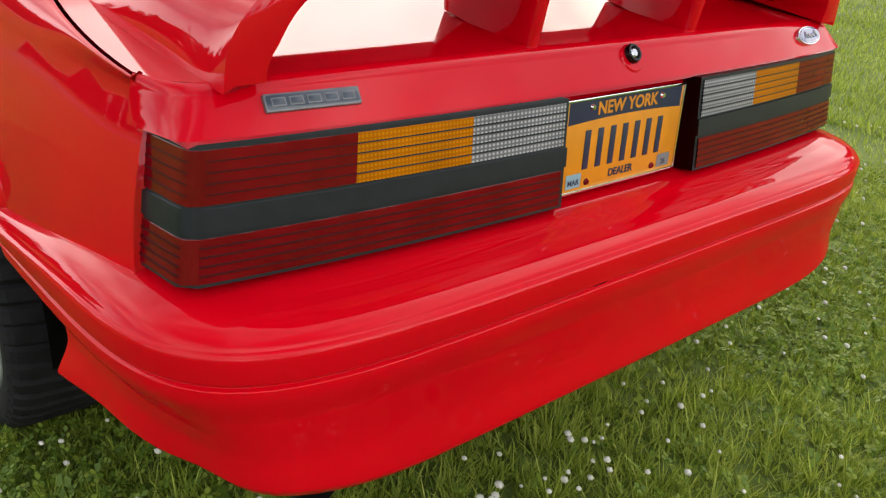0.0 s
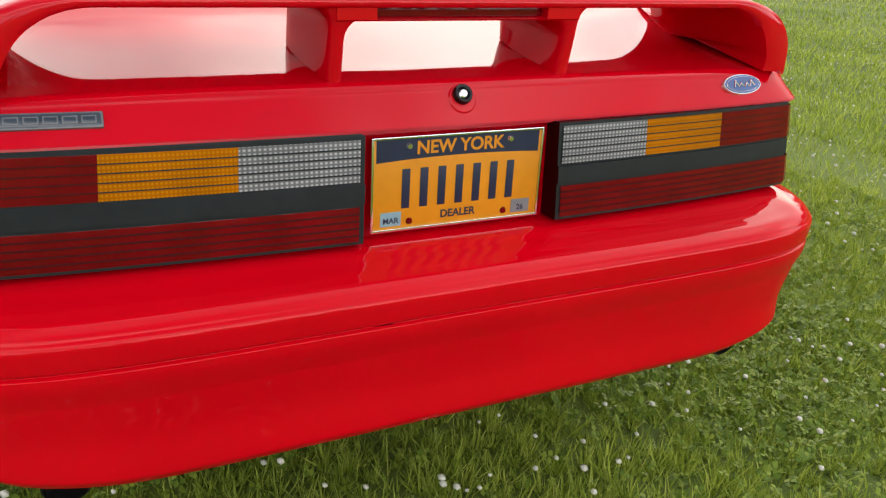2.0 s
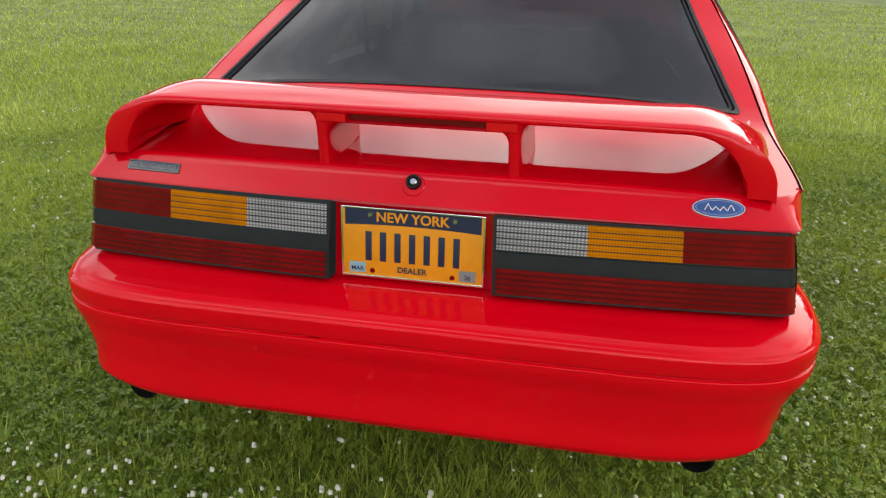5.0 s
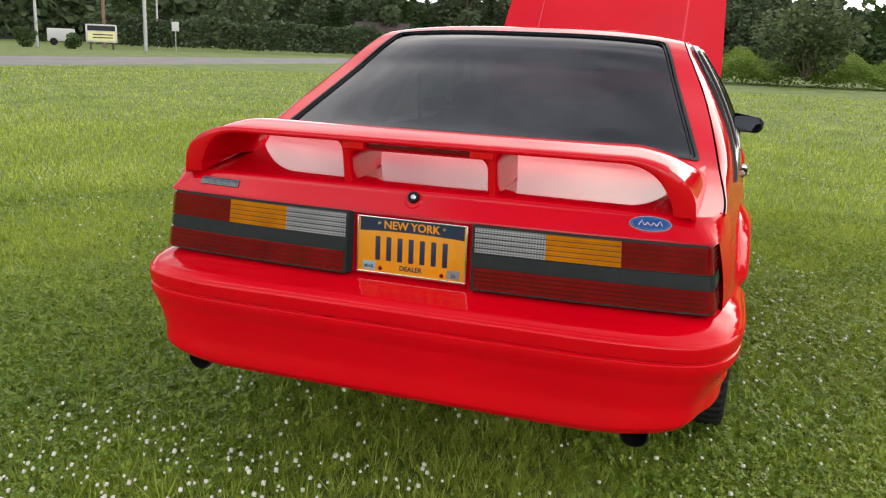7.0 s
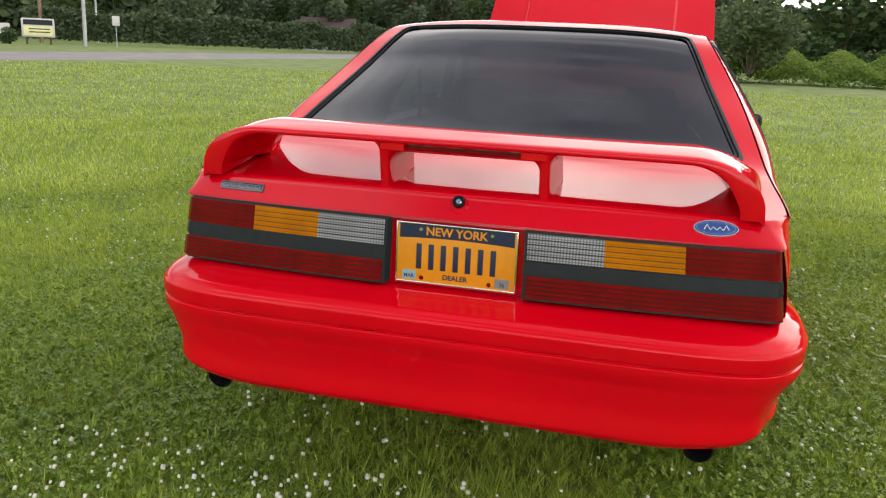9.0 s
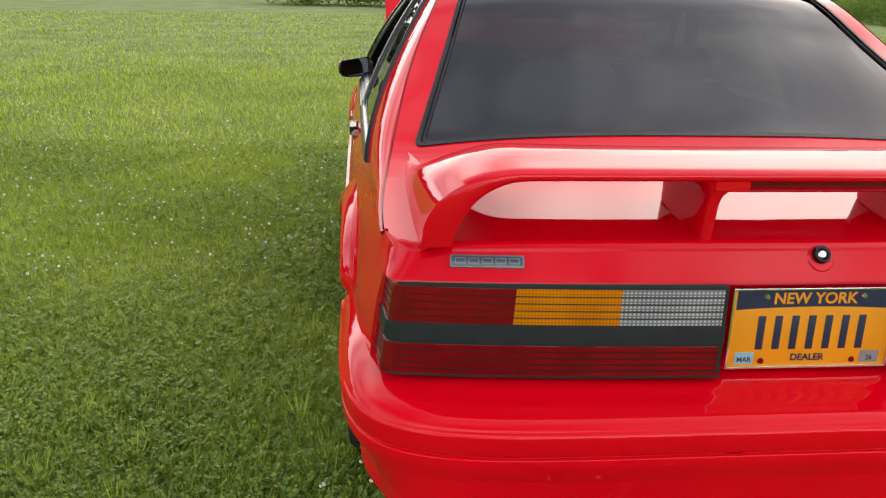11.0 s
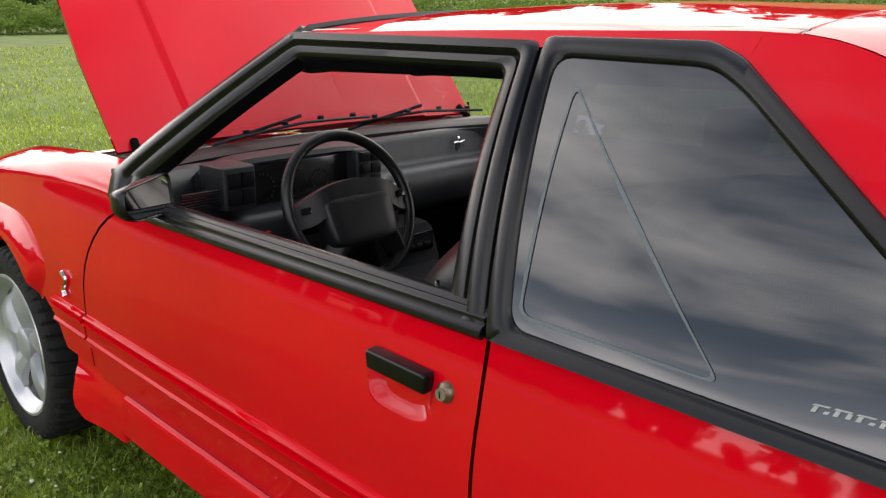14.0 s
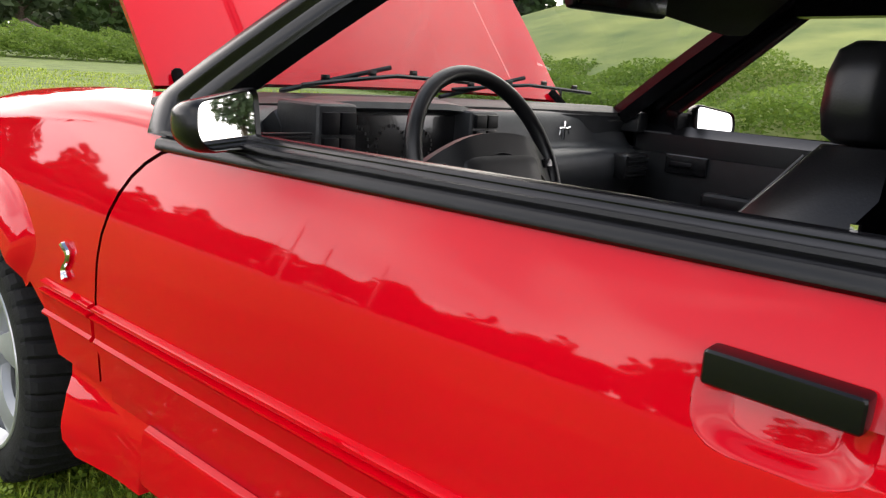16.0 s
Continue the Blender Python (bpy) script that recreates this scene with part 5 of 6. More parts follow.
# steering wheel
sw = thing("steering_wheel", "", "")
sw.parent = car
sw.matrix_local = pose(-0.35, 1.48, 0.870, 66.4, 0, 0)
bm = bmesh.new()
tube(bm, [(0.185 * math.cos(2 * math.pi * j / 56), 0.185 * math.sin(2 * math.pi * j / 56), 0) for j in range(57)], 0.0145, 12, False)
part("rim", bm, LEATHER, sw, "black leather rim")
bm = bmesh.new()
rings = []
for z, k in ((-0.035, 0.86), (-0.01, 0.98), (0.012, 1.0), (0.026, 0.975), (0.034, 0.93), (0.038, 0.86), (0.040, 0.6)):
    ring = []
    for j in range(48):
        q = 2 * math.pi * j / 48
        cx, sy = math.copysign(abs(math.cos(q)) ** 0.32, math.cos(q)), math.copysign(abs(math.sin(q)) ** 0.32, math.sin(q))
        ring.append((0.108 * cx * k * (1 + 0.05 * sy), 0.066 * sy * k - 0.038, z))
    rings.append(ring)
loft(bm, rings)
part("airbag_pad", bm, VINYL, sw, "square padded hub")
# the arched upper spokes with their horn buttons, and the lower pair
for sg in (-1, 1):
    bm = bmesh.new()
    rings = []
    for j in range(11):
        x = 0.182 * j / 10
        top = 0.066 - 0.050 * (j / 10) ** 2.2
        low = 0.020 - 0.058 * smooth(0.0, 0.85, j / 10)
        z = 0.036 - 0.034 * smooth(0.45, 1.0, j / 10)
        rings.append([(sg * x, top, z - 0.016), (sg * x, top - 0.004, z), (sg * x, low + 0.004, z + 0.002), (sg * x, low, z - 0.014)])
    loft(bm, rings)
    spoke = part("spoke", bm, VINYL, sw, "arched black upper spoke", sharp=50)
    bm = bmesh.new()
    box(bm, sg * 0.148, 0.006, 0.017, 0.024, 0.016, 0.016, 0.003)
    part("horn_button", bm, DIAL, spoke)
    bm = bmesh.new()
    tube(bm, [(sg * 0.075, -0.085, 0.01), (sg * 0.10, -0.125, 0.0), (sg * 0.115, -0.146, 0)], [0.032, 0.026, 0.017], 12, True, 0.5)
    part("spoke", bm, VINYL, sw)
bm = bmesh.new()
tube(bm, [(0, 0, -0.02), (0, 0.02, -0.2)], [0.04, 0.05], 14)
part("column", bm, VINYL, sw)


SEAM = material("grey thread", (0.09, 0.09, 0.092), 0.7)


def seat(x):
    st = thing("car_seat", "", "")
    st.parent = car
    st.matrix_local = pose(x, 0.0, 0.0)
    bm = bmesh.new()
    rings = []
    for t in [j / 10 for j in range(11)]:
        z = 0.50 + 0.49 * t
        yf = 1.14 - 0.30 * t ** 1.15
        w = 0.245 - 0.075 * smooth(0.72, 1.0, t)
        d = 0.15 - 0.06 * t
        if t == 1.0:
            d, w = d * 0.6, w * 0.85
        bol = 0.035
        rings.append([(-w, yf - d, z), (-w * 1.04, yf - 0.05, z), (-w * 0.94, yf + bol * 0.6, z), (-w * 0.72, yf + bol, z), (-w * 0.5, yf, z), (0, yf - 0.012, z), (w * 0.5, yf, z), (w * 0.72, yf + bol, z), (w * 0.94, yf + bol * 0.6, z), (w * 1.04, yf - 0.05, z), (w, yf - d, z)])
    loft(bm, rings)
    b = part("backrest", bm, LEATHER, st, "black leather bolstered backrest", sharp=60)
    for sg in (-1, 1):
        bm = bmesh.new()
        tube(bm, [(sg * (0.245 - 0.075 * smooth(0.72, 1.0, t)) * 0.72, 1.14 - 0.30 * t ** 1.15 + 0.036, 0.50 + 0.49 * t) for t in [0.2 + 0.07 * j for j in range(12)]], 0.0016, 6)
        part("seam", bm, SEAM, b, "grey stitched seam")
    bm = bmesh.new()
    rings = []
    for y, z in ((1.02, 0.60), (1.25, 0.59), (1.45, 0.61), (1.54, 0.60), (1.57, 0.56)):
        w = 0.25
        rings.append([(-w, y, 0.45), (-w, y, z + 0.01), (-w * 0.85, y, z + 0.035), (-w * 0.6, y, z), (w * 0.6, y, z), (w * 0.85, y, z + 0.035), (w, y, z + 0.01), (w, y, 0.45)])
    loft(bm, rings)
    part("cushion", bm, LEATHER, st, "black leather cushion", sharp=60)
    bm = bmesh.new()
    rings = []
    for z, k in ((0.99, 0.7), (1.0, 0.92), (1.03, 1.0), (1.07, 0.98), (1.10, 0.85), (1.112, 0.6)):
        rings.append([(0.125 * k * math.copysign(abs(math.cos(q)) ** 0.6, math.cos(q)), 0.845 + 0.05 * k * math.copysign(abs(math.sin(q)) ** 0.7, math.sin(q)), z) for q in [2 * math.pi * j / 24 for j in range(24)]])
    loft(bm, rings)
    h = part("headrest", bm, LEATHER, st, "rounded black leather headrest", sharp=60)


seat(-0.37)
seat(0.39)
# rear-view mirror
rv = thing("rear_view_mirror", "", "")
rv.parent = car
rv.matrix_local = pose(0.002, 1.474, 1.212, 0, 0, -16.5)
bm = bmesh.new()
box(bm, 0, 0, 0, 0.252, 0.035, 0.070, 0.014, seg=3)
part("housing", bm, BLACK_TRIM, rv, "black mirror housing")
bm = bmesh.new()
tube(bm, [(0, 0.01, 0.0), (0, 0.025, 0.04), (0, 0.03, 0.07)], 0.012, 8)
part("stalk", bm, BLACK_TRIM, rv)
bm = bmesh.new()
box(bm, 0, -0.0178, 0, 0.232, 0.002, 0.052, 0.0008)
part("mirror_glass", bm, DIAL, rv, "dark mirror glass")
# sun visors, folded against the top of the windscreen
for xa, xb in ((-0.50, -0.035), (0.045, 0.555)):
    bm = bmesh.new()
    rings = []
    for j in range(13):
        x = xa + (xb - xa) * j / 12
        e = (abs(2 * j / 12 - 1)) ** 8
        yt, zt = 1.375 - 0.035 * (x / 0.575) ** 2, 1.312 - 0.03 * (x / 0.575) ** 2
        yl, zl = 1.512 - 0.012 * e - 0.05 * (x / 0.575) ** 2, 1.212 - 0.05 * max(0, x) - 0.02 * (x / 0.575) ** 2 + 0.012 * e
        rings.append([(x, yt, zt - 0.012), (x, yt, zt), (x, yl + 0.004, zl + 0.012), (x, yl + 0.006, zl + 0.003), (x, yl, zl), (x, yl - 0.012, zl + 0.002)])
    loft(bm, rings)
    part("sun_visor", bm, LINING, car, "charcoal sun visor", sharp=60)
# belt and its white anchor on the driver's pillar
WHITE_P = material("white plastic", (0.55, 0.55, 0.54), 0.4, vary=0.05, scale=30)
bm = bmesh.new()
loft(bm, [[(-0.62 + 0.02 * t, 0.70 + a, 1.14 - 0.55 * t), (-0.617 + 0.02 * t, 0.70 + a, 1.14 - 0.55 * t), (-0.617 + 0.02 * t, 0.745 + a, 1.14 - 0.55 * t), (-0.62 + 0.02 * t, 0.745 + a, 1.14 - 0.55 * t)] for t, a in ((0, 0), (0.5, 0.01), (1, 0.02))])
part("seat_belt", bm, GAP, car, "black seat belt")

# ---- surroundings ----
ASPHALT = material("worn grey asphalt", (0.15, 0.142, 0.132), 0.9, color2=(0.22, 0.208, 0.195), scale=0.6, detail=8, bump=0.3, bump_scale=30)
BARK = material("bark", (0.09, 0.065, 0.045), 0.9, vary=0.4, scale=6, bump=0.6, bump_scale=18)
WOOD_POLE = material("weathered pole timber", (0.20, 0.13, 0.085), 0.85, vary=0.3, scale=5, bump=0.4, bump_scale=25)
STEEL = material("galvanised steel", (0.42, 0.43, 0.44), 0.45, metal=0.6, vary=0.15, scale=10)


def leaf_material(name, a, b, c, rough=0.6, trans=0.25):
    m = bpy.data.materials.new(name)
    m.use_nodes = True
    n, l = m.node_tree.nodes, m.node_tree.links
    p = n["Principled BSDF"]
    geo, ramp = n.new("ShaderNodeNewGeometry"), n.new("ShaderNodeValToRGB")
    e = ramp.color_ramp.elements
    e[0].color, e[1].color = (*a, 1), (*c, 1)
    mid = ramp.color_ramp.elements.new(0.55)
    mid.color = (*b, 1)
    co, nz, mix = n.new("ShaderNodeTexCoord"), n.new("ShaderNodeTexNoise"), n.new("ShaderNodeMixRGB")
    nz.inputs["Scale"].default_value, nz.inputs["Detail"].default_value = 0.55, 5.0
    ad = n.new("ShaderNodeMath")
    ad.operation = "MULTIPLY_ADD"
    ad.inputs[1].default_value, ad.inputs[2].default_value = 0.55, -0.05
    ad2 = n.new("ShaderNodeMath")
    ad2.operation = "MULTIPLY_ADD"
    ad2.inputs[1].default_value = 0.65
    l.new(geo.outputs["Random Per Island"], ad.inputs[0])
    l.new(co.outputs["Object"], nz.inputs["Vector"])
    l.new(nz.outputs["Fac"], ad2.inputs[0])
    l.new(ad.outputs[0], ad2.inputs[2])
    l.new(ad2.outputs[0], ramp.inputs["Fac"])
    l.new(ramp.outputs["Color"], p.inputs["Base Color"])
    p.inputs["Roughness"].default_value, p.inputs["Specular IOR Level"].default_value = rough, 0.3
    tl, ms = n.new("ShaderNodeBsdfTranslucent"), n.new("ShaderNodeMixShader")
    l.new(ramp.outputs["Color"], tl.inputs["Color"])
    ms.inputs["Fac"].default_value = trans
    l.new(p.outputs["BSDF"], ms.inputs[1])
    l.new(tl.outputs["BSDF"], ms.inputs[2])
    l.new(ms.outputs["Shader"], n["Material Output"].inputs["Surface"])
    return m


# Distance haze is put into these leaf colours, lifted and greyed.
LEAF_DARK = leaf_material("dark tree leaves", (0.045, 0.07, 0.036), (0.085, 0.122, 0.058), (0.145, 0.185, 0.09))
LEAF_MID = leaf_material("green bush leaves", (0.025, 0.05, 0.014), (0.05, 0.09, 0.024), (0.10, 0.15, 0.045))
LEAF_WEED = leaf_material("tall weed leaves", (0.10, 0.17, 0.027), (0.155, 0.24, 0.037), (0.22, 0.30, 0.055), 0.55, 0.5)
BLADE = leaf_material("lawn blades", (0.06, 0.11, 0.012), (0.305, 0.405, 0.042), (0.61, 0.655, 0.14), 0.5, 0.4)
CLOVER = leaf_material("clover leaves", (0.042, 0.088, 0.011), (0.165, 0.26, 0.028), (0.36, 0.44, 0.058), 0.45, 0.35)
FLOWER = material("white clover heads", (0.48, 0.47, 0.38), 0.8, color2=(0.72, 0.71, 0.62), scale=30)


def quads(name, mat, co, faces, parent=None):
    me = bpy.data.meshes.new(name)
    k = len(faces[0])
    me.vertices.add(len(co))
    me.vertices.foreach_set("co", np.asarray(co, np.float32).ravel())
    f = np.asarray(faces, np.int32)
    me.loops.add(f.size)
    me.loops.foreach_set("vertex_index", f.ravel())
    me.polygons.add(len(f))
    me.polygons.foreach_set("loop_start", np.arange(0, f.size, k, dtype=np.int32))
    me.update(calc_edges=True)
    me.validate()
    me.materials.append(mat)
    ob = new(name, me)
    ob.parent = parent
    return ob


def leaves(rng, centres, size, spread=1.0):
    """A bent diamond leaf at each centre, turned at random."""
    n = len(centres)
    a = rng.normal(size=(n, 3))
    a[:, 2] *= 0.5
    a /= np.linalg.norm(a, axis=1)[:, None]
    b = np.cross(a, rng.normal(size=(n, 3)))
    b /= np.linalg.norm(b, axis=1)[:, None]
    s = size * rng.uniform(0.6, 1.3, (n, 1))
    c = np.asarray(centres)
    v = np.stack([c - a * s, c + b * s * 0.55, c + a * s, c - b * s * 0.55], 1).reshape(-1, 3)
    f = np.arange(4 * n).reshape(n, 4)
    return v, f


def clump_points(rng, n, lobes):
    """Points near the skins of a few uneven lobes (centre, radii)."""
    pts = []
    for (cx, cy, cz), (rx, ry, rz), w in lobes:
        k = int(n * w)
        d = rng.normal(size=(k, 3))
        d /= np.linalg.norm(d, axis=1)[:, None]
        r = rng.uniform(0.62, 1.06, (k, 1)) ** 0.7
        pts.append(d * r * np.array([rx, ry, rz]) + np.array([cx, cy, cz]))
    return np.concatenate(pts)


def tree(seed, height, width, mat, n=1500, low=0.18, leaf=0.3):
    rng = np.random.default_rng(seed)
    t = thing("tree", "tall leafy tree with a full dark green crown", "tree", group="trees round the field")
    bm = bmesh.new()
    top = Vector((rng.uniform(-0.3, 0.3), rng.uniform(-0.3, 0.3), height * 0.72))
    tube(bm, [(0, 0, -0.1), (top.x * 0.2, top.y * 0.2, height * 0.25), (top.x * 0.6, top.y * 0.6, height * 0.5), top], [height * 0.022, height * 0.018, height * 0.012, height * 0.005], 9)
    lobes = []
    k = 11
    for i in range(k):
        z = height * (low + 0.12 + (0.95 - low - 0.16) * i / (k - 1))
        e = 1 - abs((i / (k - 1)) * 1.75 - 0.65) ** 2 * 0.5
        q = i * 2.4 + rng.uniform(0, 1)
        r = width * 0.30 * max(0.25, e) * rng.uniform(0.6, 1.1)
        c = Vector((r * math.cos(q), r * math.sin(q), z))
        w = width * 0.27 * max(0.35, e) * rng.uniform(0.8, 1.2)
        lobes.append(((c.x, c.y, c.z), (w, w, w * 0.8), 1.0 / k))
        tube(bm, [(top.x * 0.4, top.y * 0.4, max(height * 0.15, z - height * 0.16)), (c.x * 0.6, c.y * 0.6, z - height * 0.05), (c.x, c.y, c.z)], [height * 0.008, height * 0.005, height * 0.002], 6)
    part("trunk", bm, BARK, t, "brown trunk and limbs")
    v, f = leaves(rng, clump_points(rng, n, lobes), leaf)
    ob = quads("crown", mat, v, f, t)
    ob["label"] = "uneven leafy crown"
    return t


def place(src, x, y, s=1.0, turn=0.0, z=0.0, sz=None):
    return copy_thing(src, pose(x, y, z, 0, 0, turn) @ Matrix.Diagonal((s, s, sz or s, 1)))


rnd = random.Random(4)
kinds = [tree(11, 12.0, 8.5, LEAF_DARK, 1800, 0.12, 0.42), tree(12, 14.5, 7.5, LEAF_DARK, 1800, 0.15, 0.42), tree(13, 10.0, 8.0, LEAF_MID, 1700, 0.10, 0.40), tree(14, 17.0, 6.0, LEAF_DARK, 1800, 0.08, 0.42)]
homes = [(-60, 95), (-48, 112), (-72, 88), (-38, 120)]
for k, (x, y) in zip(kinds, homes):
    k.matrix_world = pose(x, y, 0)
# behind the road on the west side, and round to the north
for i in range(64):
    y = -80 + 3.3 * i
    s = rnd.uniform(0.38, 0.6) if y < 35 else rnd.uniform(0.75, 1.1)
    place(kinds[rnd.randrange(4)], -66 - 46 * smooth(32, 58, y) - rnd.uniform(0, 14), y + rnd.uniform(-2, 2), s, rnd.uniform(0, 360))
for i in range(34):
    x = -70 + 3.3 * i
    place(kinds[rnd.randrange(4)], x + rnd.uniform(-2, 2), 118 + rnd.uniform(0, 12), rnd.uniform(0.7, 1.05), rnd.uniform(0, 360))
for i in range(12):
    place(kinds[rnd.randrange(4)], 22 + 5.5 * i + rnd.uniform(-2, 2), 112 - 4 * i + rnd.uniform(-3, 3), rnd.uniform(1.5, 1.9), rnd.uniform(0, 360))
for i in range(14):
    place(kinds[rnd.randrange(4)], -60 + 9 * i + rnd.uniform(-3, 3), -95 + rnd.uniform(-8, 8), rnd.uniform(0.7, 1.0), rnd.uniform(0, 360))
# East hilltop row added tall, to block bright low sky in roof reflections.
for i in range(24):
    y = -26 + 4.6 * i + rnd.uniform(-2, 2)
    place(kinds[rnd.randrange(4)], 84 + rnd.uniform(-5, 7), y, rnd.uniform(1.05, 1.45), rnd.uniform(0, 360), 12.0 * (1 - 0.75 * smooth(25, 70, y)) * (0.15 + 0.85 * smooth(-18, 8, y)) - 0.5)


# the wood behind the first trees
rng = np.random.default_rng(30)
n = 85000
u = rng.uniform(0, 1, n)
wood_h = 9.5 + 2.0 * np.sin(u * 47) + 1.8 * np.sin(u * 113 + 2) + 1.2 * np.sin(u * 241)
wz = wood_h * rng.uniform(0.02, 1, n) ** 0.8
deep = rng.uniform(0, 6, n)
q = np.interp(u, [0, 0.45, 0.75, 1], [0, 1, 2, 3])
wx = np.interp(q, [0, 1, 2, 3], [-118, -58, 12, 110]) + rng.normal(0, 0.8, n)
wy = np.interp(q, [0, 1, 2, 3], [62, 136, 142, 96]) + deep
v, f = leaves(rng, np.stack([wx, wy, wz], 1), 0.95)
tagged(quads("far_wood", LEAF_DARK, v, f), "dark leafy wood closing the far side of the fields", "wood", kind="stuff")


def bush(seed, w, h, mat, n=1400, leaf=0.16, label="rounded green bush at the edge of the field"):
    rng = np.random.default_rng(seed)
    t = thing("bush", label, "bush", group="bushes round the field")
    bm = bmesh.new()
    lobes = []
    for i in range(9):
        q = i * 2.4
        r = w * 0.30 * rng.uniform(0.2, 1.0)
        z = h * rng.uniform(0.25, 0.72)
        lobes.append(((r * math.cos(q), r * math.sin(q), z), (w * 0.26, w * 0.26, h * 0.27), 1 / 9))
        tube(bm, [(0.1 * math.cos(q), 0.1 * math.sin(q), -0.05), (r * math.cos(q) * 0.6, r * math.sin(q) * 0.6, z * 0.6), (r * math.cos(q), r * math.sin(q), z)], [0.04, 0.025, 0.01], 5)
    part("stems", bm, BARK, t, "brown stems")
    v, f = leaves(rng, clump_points(rng, n, lobes), leaf)
    quads("crown", mat, v, f, t)
    return t


LEAF_SAGE = leaf_material("grey-green bush leaves", (0.05, 0.075, 0.03), (0.10, 0.135, 0.055), (0.17, 0.21, 0.09))
b1 = bush(21, 4.4, 3.6, LEAF_SAGE, 4200, 0.13)
b1.matrix_world = pose(4.3, 47, 0.6) @ Matrix.Diagonal((1.25, 1.25, 1.15, 1))
b2 = bush(22, 2.2, 1.7, LEAF_MID, 1500, 0.12)
b2.matrix_world = pose(-55.5, 53.8, 0)
for x, y, s in ((-51.3, 55.0, 0.8), (14, 62, 1.5), (19, 70, 1.6)):
    place(b2, x, y, s, rnd.uniform(0, 360))

for i in range(22):
    x = -34 + 4.2 * i
    place(b2, x + rnd.uniform(-1, 1), 108 + rnd.uniform(-3, 3) - 0.25 * max(0, x), rnd.uniform(1.6, 2.6), rnd.uniform(0, 360))
for i in range(26):
    place(b2, -62 - rnd.uniform(0, 4), -78 + 5 * i + rnd.uniform(-1, 1), rnd.uniform(1.2, 2.2), rnd.uniform(0, 360))

# clipped hedge beyond the road
rng = np.random.default_rng(31)
n = 26000
hx, hy = rng.uniform(-1, 1, n), rng.uniform(0, 1, n)
line_x, line_y = -58 + 34 * hy, 66 + 42 * hy
hz = rng.uniform(0.05, 1, n) ** 0.7 * (3.0 + 0.35 * np.sin(hy * 40) + 0.25 * np.sin(hy * 97 + 1))
v, f = leaves(rng, np.stack([line_x + hx * 1.2, line_y + hx * 0.6, hz], 1), 0.24)
tagged(quads("hedge", LEAF_DARK, v, f), "long dense dark green hedge beyond the road", "hedge", kind="stuff")

# tall weeds on the bank along the east side and to the north-east
rng = np.random.default_rng(32)
n = 260000
along, across = rng.uniform(0, 1, n), rng.uniform(0, 1, n)
wx, wy = 17.5 + 16 * along ** 2 + across * 9, -14 + 92 * along
lump = 0.75 + 0.35 * np.sin(along * 60 + across * 3) + 0.3 * np.sin(along * 23 + across * 9) + 0.2 * np.sin(along * 150 + 2)
wz = rng.uniform(0, 1, n) ** 0.6 * np.clip(lump, 0.15, 2) + np.clip(across * 9 - 3, 0, None) * 0.2
v, f = leaves(rng, np.stack([wx, wy, wz], 1), 0.075)
tagged(quads("weeds", LEAF_WEED, v, f), "bank of tall bright green weeds beside the lawn", "weeds", kind="stuff")
rng = np.random.default_rng(33)
n = 60000
along, across = rng.uniform(0, 1, n), rng.uniform(0, 1, n)
wx, wy = -6 + 34 * along, 46 + 4 * along + across * 7
wz = rng.uniform(0, 1, n) ** 0.7 * (1.0 + 0.4 * np.sin(along * 70)) + across * 0.8
v, f = leaves(rng, np.stack([wx, wy, wz], 1), 0.10)
tagged(quads("weeds", LEAF_WEED, v, f), "strip of rough weeds at the far end of the lawn", "weeds", kind="stuff")


def slope():
    """The rising field behind the weeds."""
    bm = bmesh.new()
    rows = []
    for i in range(25):
        y = -30 + 6 * i
        x0 = 19 + 14 * max(0, (y + 14) / 92) ** 2
        rows.append([bm.verts.new((x0 + d, y, z * (1 - 0.75 * smooth(25, 70, y)) * (0.15 + 0.85 * smooth(-18, 8, y)) + 0.35 * math.sin(i * 0.9 + d * 0.2) * (z > 0.5))) for d, z in ((-1, -0.05), (3, 0.5), (9, 2.0), (25, 6.5), (60, 14), (110, 20))])
    for a, b in zip(rows, rows[1:]):
        for j in range(5):
            bm.faces.new((a[j], a[j + 1], b[j + 1], b[j]))
    bmesh.ops.recalc_face_normals(bm, faces=bm.faces[:])
    FIELD = material("rough sunlit field", (0.075, 0.125, 0.02), 0.95, color2=(0.235, 0.27, 0.06), scale=0.3, detail=10, bump=0.8, bump_scale=12)
    tagged(part("field", bm, FIELD), "rising field of rough sunlit grass", "field", kind="structure")


slope()


def strip_ground(name, x0, x1, z, mat, label, cat):
    bm = bmesh.new()
    rows = [[bm.verts.new((x, -120 + 12 * i, z + 0.05 * (0 < j < 4))) for j, x in enumerate((x0, x0 + 0.4, (x0 + x1) / 2, x1 - 0.4, x1))] for i in range(24)]
    for a, b in zip(rows, rows[1:]):
        for j in range(4):
            bm.faces.new((a[j], a[j + 1], b[j + 1], b[j]))
    bmesh.ops.recalc_face_normals(bm, faces=bm.faces[:])
    tagged(part(name, bm, mat), label, cat, kind="structure")


strip_ground("road", -33.5, -25.0, 0.0, ASPHALT, "worn grey asphalt country road", "road")

